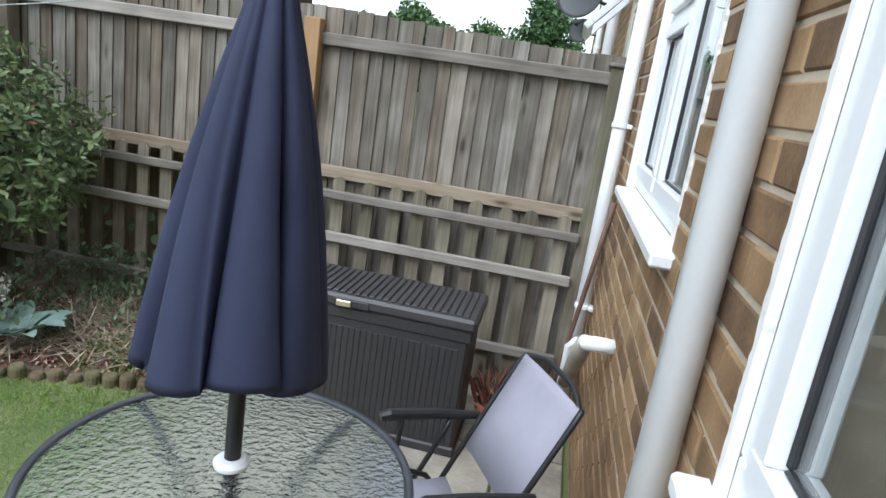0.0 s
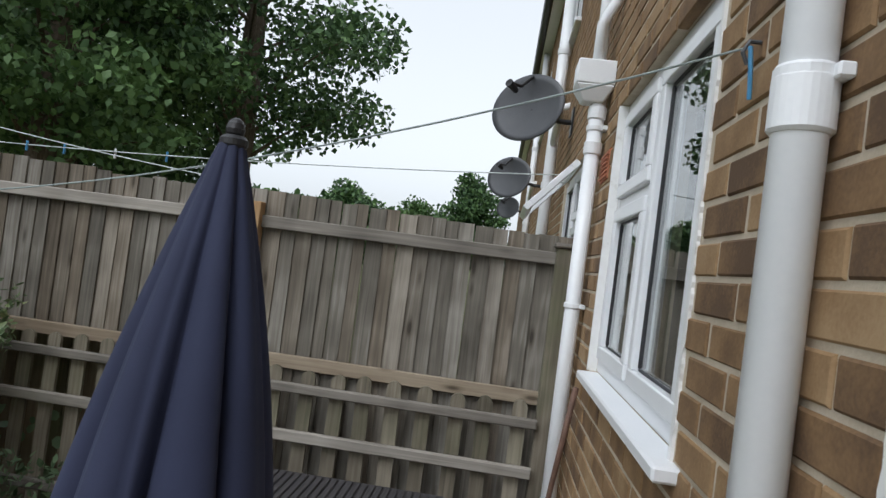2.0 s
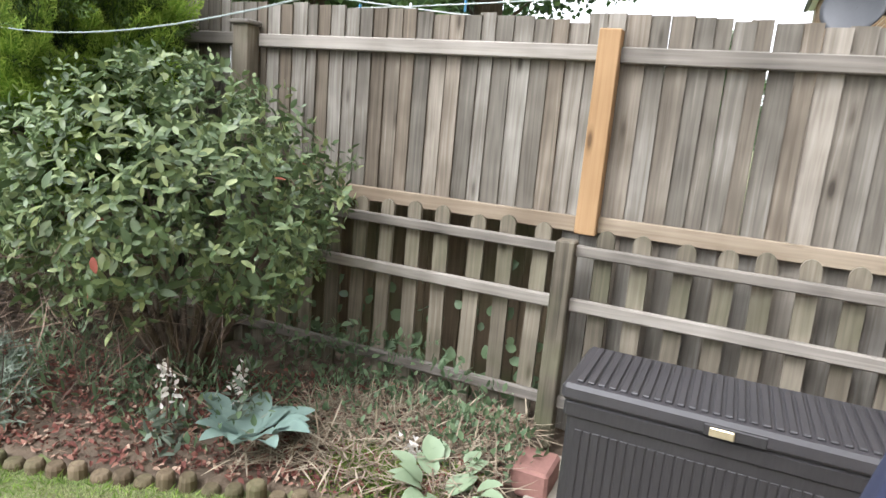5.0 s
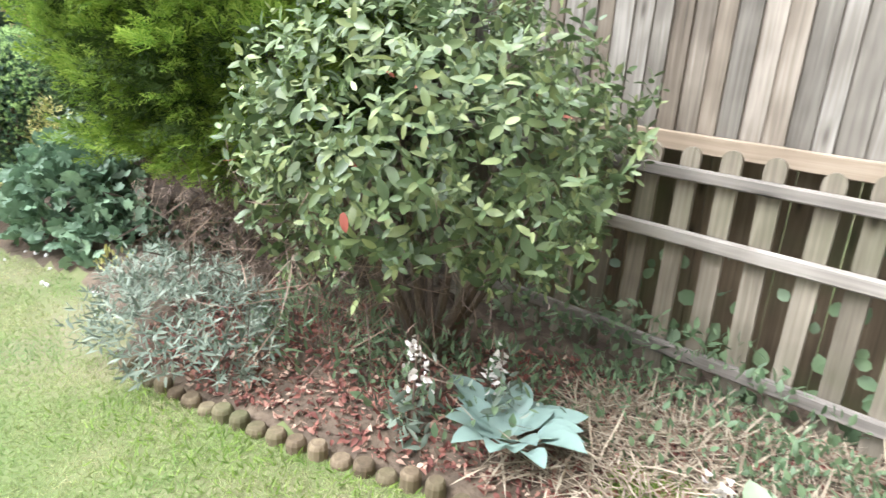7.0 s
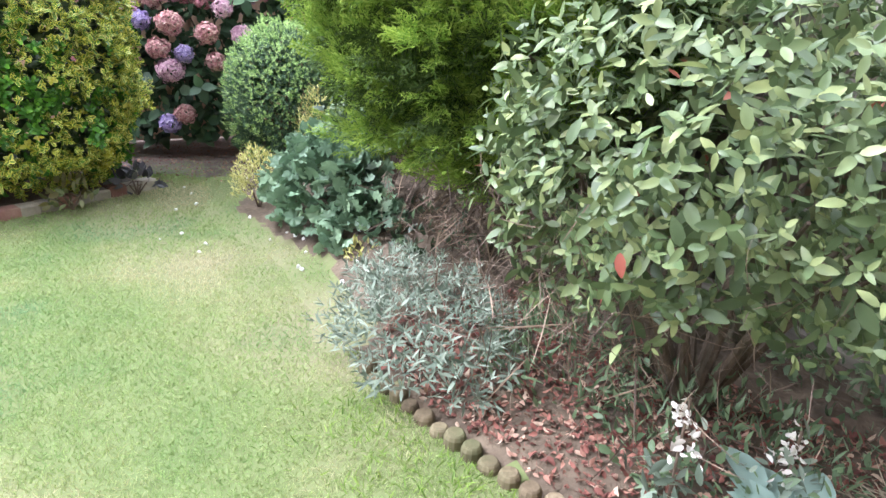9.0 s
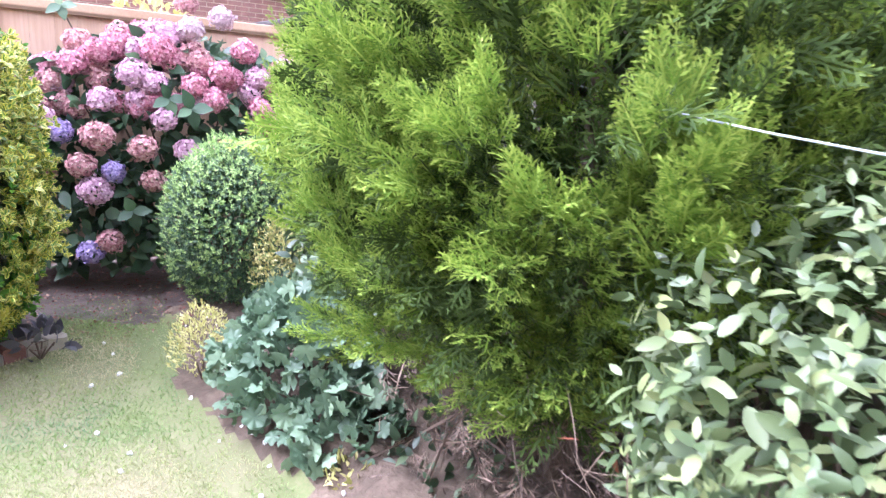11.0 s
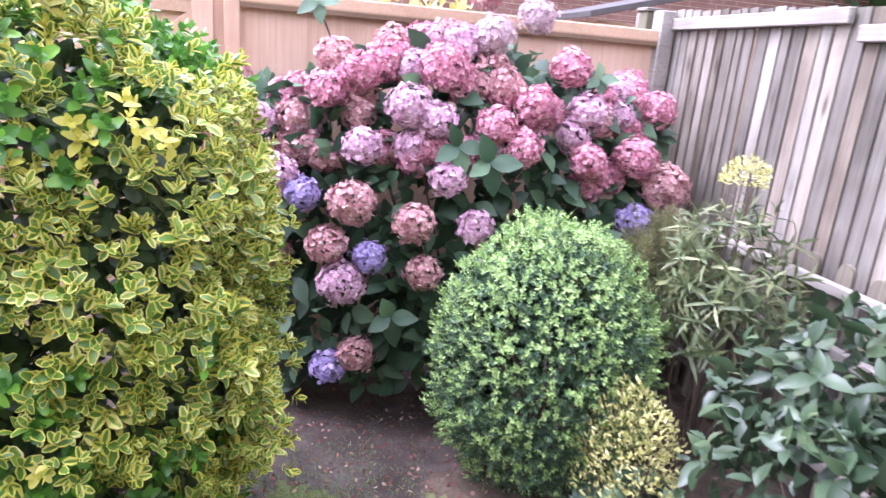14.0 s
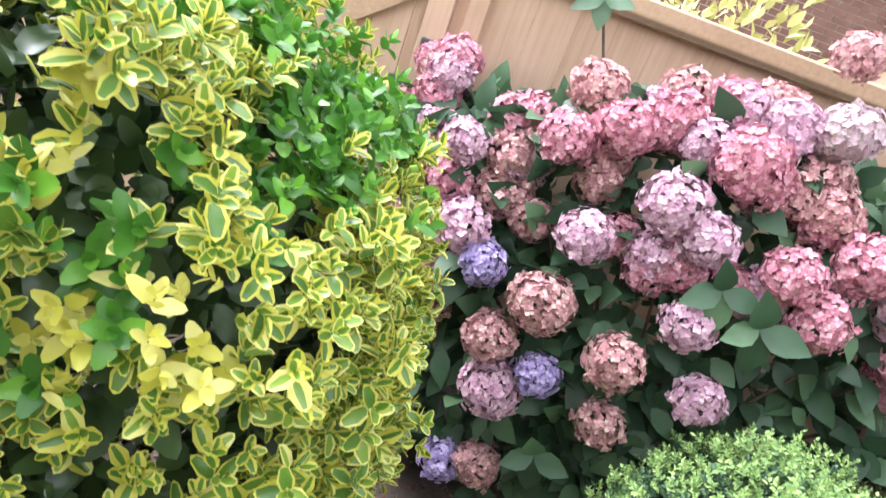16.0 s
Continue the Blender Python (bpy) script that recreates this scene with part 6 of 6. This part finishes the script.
n = 1500
xs, ys = rng.uniform(-8.2, -6.7, n), rng.uniform(3.0, 4.2, n)
P = np.array([(a, b, height(a, b) + 0.006) for a, b in zip(xs, ys)])
tagged(raw("path_debris", *scatter([leaf(0.5, 0.3, 0.4), leaf(0.08), leaf(0.7, -0.2, 0.2)], P, frames_of(rng.normal(size=(n, 3)) * (1, 1, 0.15), np.array((0, 0, 1)) + 0.3 * rng.normal(size=(n, 3))), sizes(n, 0.006, 0.03))[:2], [L_dead], None), "fallen petals and leaf scraps on the path", "leaf litter", "", "stuff")

# ---- trees beyond the fence ----
def tree(name, x, y, h, r, clear, n, mat, label, size=(0.1, 0.2), lean=0.0):
    t = thing(name, x, y, 0, label, "tree")
    pts = [(x, y, 0), (x + 0.1, y, h * 0.3), (x + lean, y + 0.2, h * 0.65), (x + lean, y, h * 0.9)]
    part("trunk", S(pts, [0.032 * h, 0.026 * h, 0.016 * h, 0.004 * h], 10), M_bark, t)
    hubs = []
    for k in range(26):
        a, q = 2.4 * k, (k + 0.5) / 26
        z = clear + (h - clear) * (0.05 + 0.92 * q)
        rr = r * math.sin(math.pi * min(1, 0.18 + 0.8 * q)) ** 0.7 * random.uniform(0.6, 1.0)
        e = Vector((x + lean * q + rr * math.cos(a), y + rr * math.sin(a), z + random.uniform(-0.4, 0.3)))
        s = Vector((x + lean * q * 0.7, y, max(clear * 0.7, z - rr * 0.5)))
        part("limb", S([s, s.lerp(e, 0.5) + Vector((0, 0, 0.25)), e], [0.05, 0.03, 0.01], 6), M_bark, t)
        hubs.append((e, rr))
        hubs.append((s.lerp(e, 0.55) + Vector((0, 0, 0.3)), rr))
    per = n // len(hubs)
    PP = []
    for e, rr in hubs:
        c = np.array(e)
        u = unit(rng.normal(size=(per, 3))) * (rng.random((per, 1)) ** 0.4)
        PP.append(c + u * np.array((1.0, 1.0, 0.6)) * (0.16 * r + 0.5))
    P = np.concatenate(PP)
    raw("crown", *scatter([leaf(0.7, 0.1, 0.2, rows=(0.5,))], P, frames_of(rng.normal(size=P.shape) - (0, 0, 0.3), rng.normal(size=P.shape) + (0, 0, 0.8)), sizes(len(P), *size))[:2], [mat], t, None, "dense green leaves with gaps of sky", "stuff")


tree("broadleaf_tree", -6.5, 16.5, 12.5, 4.0, 3.8, 26000, L_tree, "tall dark broadleaf tree with drooping branches", (0.1, 0.21))
tree("broadleaf_tree", -11.0, 17, 13, 4.8, 2.4, 26000, L_tree, "large dense dark green tree", (0.15, 0.28))
tree("broadleaf_tree", -8.2, 12.5, 9, 2.9, 2.5, 18000, L_tree2, "mid-green tree behind the fence", (0.12, 0.22))
tree("broadleaf_tree", -16.5, 14, 12, 4.8, 1.5, 20000, L_tree, "large dark green tree further along", (0.16, 0.3))
tree("broadleaf_tree", -16, 26, 13, 6, 1.2, 9000, L_tree, "distant dark broadleaf tree beyond", (0.25, 0.45))
tree("round_tree", -2.0, 38, 6.2, 1.9, 1.6, 9000, L_tree, "rounded dark tree in the distance", (0.16, 0.28))
tree("round_tree", -5.6, 42, 5.0, 2.4, 1.0, 6000, L_tree2, "low rounded tree in the distance", (0.18, 0.3))
tree("round_tree", -11, 46, 6.0, 3.4, 0.8, 6000, L_tree, "distant trees on the rise", (0.25, 0.4))
bushlet("far_hedge", (-20, 60, 1.5), (26, 5, 4.2), 9000, [leaf(0.7)], L_tree, (0.5, 0.9), "wooded ridge in the distance", "wood", low=-0.1)
bushlet("shrub_beyond", (-9.6, 4.2, 1.55), (0.5, 0.5, 0.75), 500, [leaf(0.5)], L_yel, (0.06, 0.12), "yellow-green shrub beyond the tan fence", "shrub")
bushlet("shrub_beyond", (-10.3, 3.0, 1.4), (0.8, 0.6, 0.8), 600, [leaf(0.5)], L_ger, (0.06, 0.12), "green shrub beyond the tan fence", "shrub")

# ---- log edging, slabs and steps ----
edge = thing("log_edging", -2.4, 4.25, 0, "low edging of short upright logs round the bed", "edging")
x = -1.5
while x > -3.75:
    y = bed_edge(x) - 0.02
    r = random.uniform(0.031, 0.038)
    h = random.uniform(0.02, 0.06)
    bm = lathe(bmesh.new(), [(r, -0.05), (r, h - 0.016), (r * 0.86, h - 0.005), (r * 0.7, h)], (x, y, 0), 12)
    part("log", bm, M_log, edge)
    x -= random.uniform(0.07, 0.082)
kerb = thing("brick_edging", -6.45, 2.85, 0, "worn brick edging along the hedge bed", "edging")
for q in range(9):
    bm = B(-0.05, 0.05, -0.06, 0.06, -0.03, 0.065 + 0.015 * random.random(), bevel=0.008)
    for v in bm.verts:
        v.co = pose(-6.24 - 0.055 * q, 2.4 + 0.1 * q, 0, random.uniform(-5, 5), random.uniform(-5, 5), 28 + random.uniform(-8, 8)) @ v.co
    part("brick", bm, M_flag if q % 3 else M_redbrick, kerb)
step = tagged(part("concrete_block", B(-1.44, -1.29, 4.86, 5.06, -0.02, 0.1, bevel=0.012), M_redbrick), "reddish concrete block at the bed corner", "block")
for k in range(26):
    x, y = random.uniform(-6.9, -4.5), random.uniform(3.2, 4.2)
    if y < bed_edge(x) + 0.1:
        bm = bmesh.new()
        bmesh.ops.create_icosphere(bm, subdivisions=1, radius=random.uniform(0.006, 0.016), matrix=pose(x, y, height(x, y) + 0.006))
        for v in bm.verts:
            v.co += Vector((random.uniform(-1, 1), random.uniform(-1, 1), random.uniform(-1, 0.3))) * 0.004
        tagged(part("pebble", bm, M_paint), "small pale pebble lying on the ground", "pebble", "pebbles")

patio = thing("patio", -0.5, 3, 0, "worn pale stone patio flags", "patio", "", "structure")
y = 0.6
r_ = 0
while y < 5.2:
    x = 0.29
    d_ = 0.45
    while x > -1.36:
        w = min(random.choice((0.45, 0.6, 0.3)), x + 1.38)
        if w > 0.06:
            part("flag", B(x - w + 0.006, x - 0.006, y + 0.006, min(y + d_, 5.24) - 0.006, -0.05, -0.003 + 0.005 * random.random(), bevel=0.006), M_flag, patio)
        x -= w
    y += d_

# ---- grass ----
def grass(name, n, xr, yr, size, mat, label, keepf):
    xs, ys = rng.uniform(*xr, n), rng.uniform(*yr, n)
    k = np.array([keepf(a, b) for a, b in zip(xs, ys)])
    xs, ys = xs[k], ys[k]
    m = len(xs)
    P = np.stack([xs, ys, np.array([height(a, b) for a, b in zip(xs, ys)]) - 0.003], axis=1)
    d = rng.normal(size=(m, 3)) * (0.75, 0.75, 0.2) + (0, 0, 0.7)
    blade = ([(0, 0.06, 0), (0, -0.06, 0), (0.6, 0.04, -0.04), (0.6, -0.04, -0.04), (1, 0, -0.2)], [(0, 1, 3, 2), (2, 3, 4)], [0, 0])
    tagged(raw(name, *scatter([blade], P, frames_of(d, rng.normal(size=(m, 3)) + (0, 0, 0.5)), sizes(m, *size))[:2], [mat], None), label, "grass", "", "stuff")


def lawn_at(x, y):
    if x > -1.38 or y > bed_edge(x) - 0.04 or in_left_bed(x, y):
        return False
    if in_path(x, y) and random.random() > (0.5 if x > -7.2 else 0.25 if x > -7.4 else 0.05):
        return False
    dry = noise.noise(Vector((x * 0.9, y * 0.9, 2.0)))
    return random.random() < 0.9 - 0.6 * max(0, dry) - (0.5 if x < -3.9 and y > bed_edge(x) - 0.25 else 0)


grass("lawn_grass", 190000, (-4.6, -1.38), (2.1, 4.5), (0.012, 0.03), L_grass, "short dry lawn grass with bare patches", lawn_at)
grass("lawn_grass", 120000, (-7.6, -4.6), (2.1, 4.3), (0.013, 0.032), L_grass, "thin dry lawn grass near the path", lawn_at)
grass("lush_grass", 16000, (-3.6, -1.38), (2.6, 4.6), (0.025, 0.05), L_moss, "fresh green grass beside the bed", lambda x, y: lawn_at(x, y) and y > bed_edge(x) - 0.2 - 0.35 * random.random())
grass("edge_grass", 2600, (-2.1, -1.45), (4.45, 4.75), (0.02, 0.045), L_moss, "moss and grass in the bed corner", lambda x, y: y > bed_edge(x) + 0.02)
grass("moss", 9000, (-2.10, -1.70), (4.52, 4.76), (0.025, 0.045), L_moss, "bright green moss cushion on the bed edge", lambda x, y: ((x - -1.90) / 0.2) ** 2 + ((y - 4.64) / 0.11) ** 2 < 0.6 + 0.5 * random.random())

# ---- bricks of the house wall ----
brick_meshes = {}
def brick(y0, y1, z, loose=True):
    key = round((y1 - y0) * 100)
    if key not in brick_meshes:
        w = key / 100
        bm = bmesh.new()
        box(bm, 0, 0.03, 0, w, 0, 0.064)
        bmesh.ops.bevel(bm, geom=[e for e in bm.edges if all(abs(v.co.x) < 1e-5 for v in e.verts)], offset=0.004, segments=1, affect="EDGES")
        me = bpy.data.meshes.new("brick")
        bm.to_mesh(me)
        bm.free()
        me.materials.append(M_brick)
        brick_meshes[key] = me
    ob = new("brick", brick_meshes[key])
    ob.matrix_basis = pose(WX + random.uniform(-0.0015, 0.0015), y0, z + random.uniform(-0.001, 0.001), random.uniform(-0.25, 0.25), 0, random.uniform(-0.3, 0.3))
    attach(ob, wall)


def course(c):
    """Runs of brick in one course, cut at the openings."""
    z = -0.0045 + 0.075 * c
    y = -2.0 + (0.1125 if c % 2 else 0)
    while y < 23:
        a, b = y, y + 0.215
        y += 0.225
        pieces = [(a, b)]
        for o0, o1, o2, o3 in OPEN:
            if o2 - 0.035 < z and z + 0.064 < o3 + 0.03 or (z < o2 < z + 0.05):
                nxt = []
                for p0, p1 in pieces:
                    if p1 <= o0 or p0 >= o1:
                        nxt.append((p0, p1))
                    else:
                        if p0 < o0 - 0.03:
                            nxt.append((p0, o0 - 0.004))
                        if p1 > o1 + 0.03:
                            nxt.append((o1 + 0.004, p1))
                pieces = nxt
        for p in pieces:
            yield p[0], p[1], z


V, F, count = [], [], 0
for c in range(71):
    for y0, y1, z in course(c):
        if 2.75 < y0 < 5.35 and 0.75 < z < 2.5 and count < 300:
            brick(y0, y1, z)
            count += 1
        else:
            o = len(V)
            x0 = WX + random.uniform(-0.0015, 0.0015)
            e = 0.004
            V += [(x0, y0 + e, z + e), (x0, y1 - e, z + e), (x0, y1 - e, z + 0.064 - e), (x0, y0 + e, z + 0.064 - e), (x0 + 0.01, y0, z), (x0 + 0.01, y1, z), (x0 + 0.01, y1, z + 0.064), (x0 + 0.01, y0, z + 0.064)]
            F += [(o, o + 3, o + 2, o + 1), (o, o + 1, o + 5, o + 4), (o + 1, o + 2, o + 6, o + 5), (o + 2, o + 3, o + 7, o + 6), (o + 3, o, o + 4, o + 7)]
raw("brickwork", V, F, [M_brickfar], wall, None, "brown bricks in courses", "stuff", False)
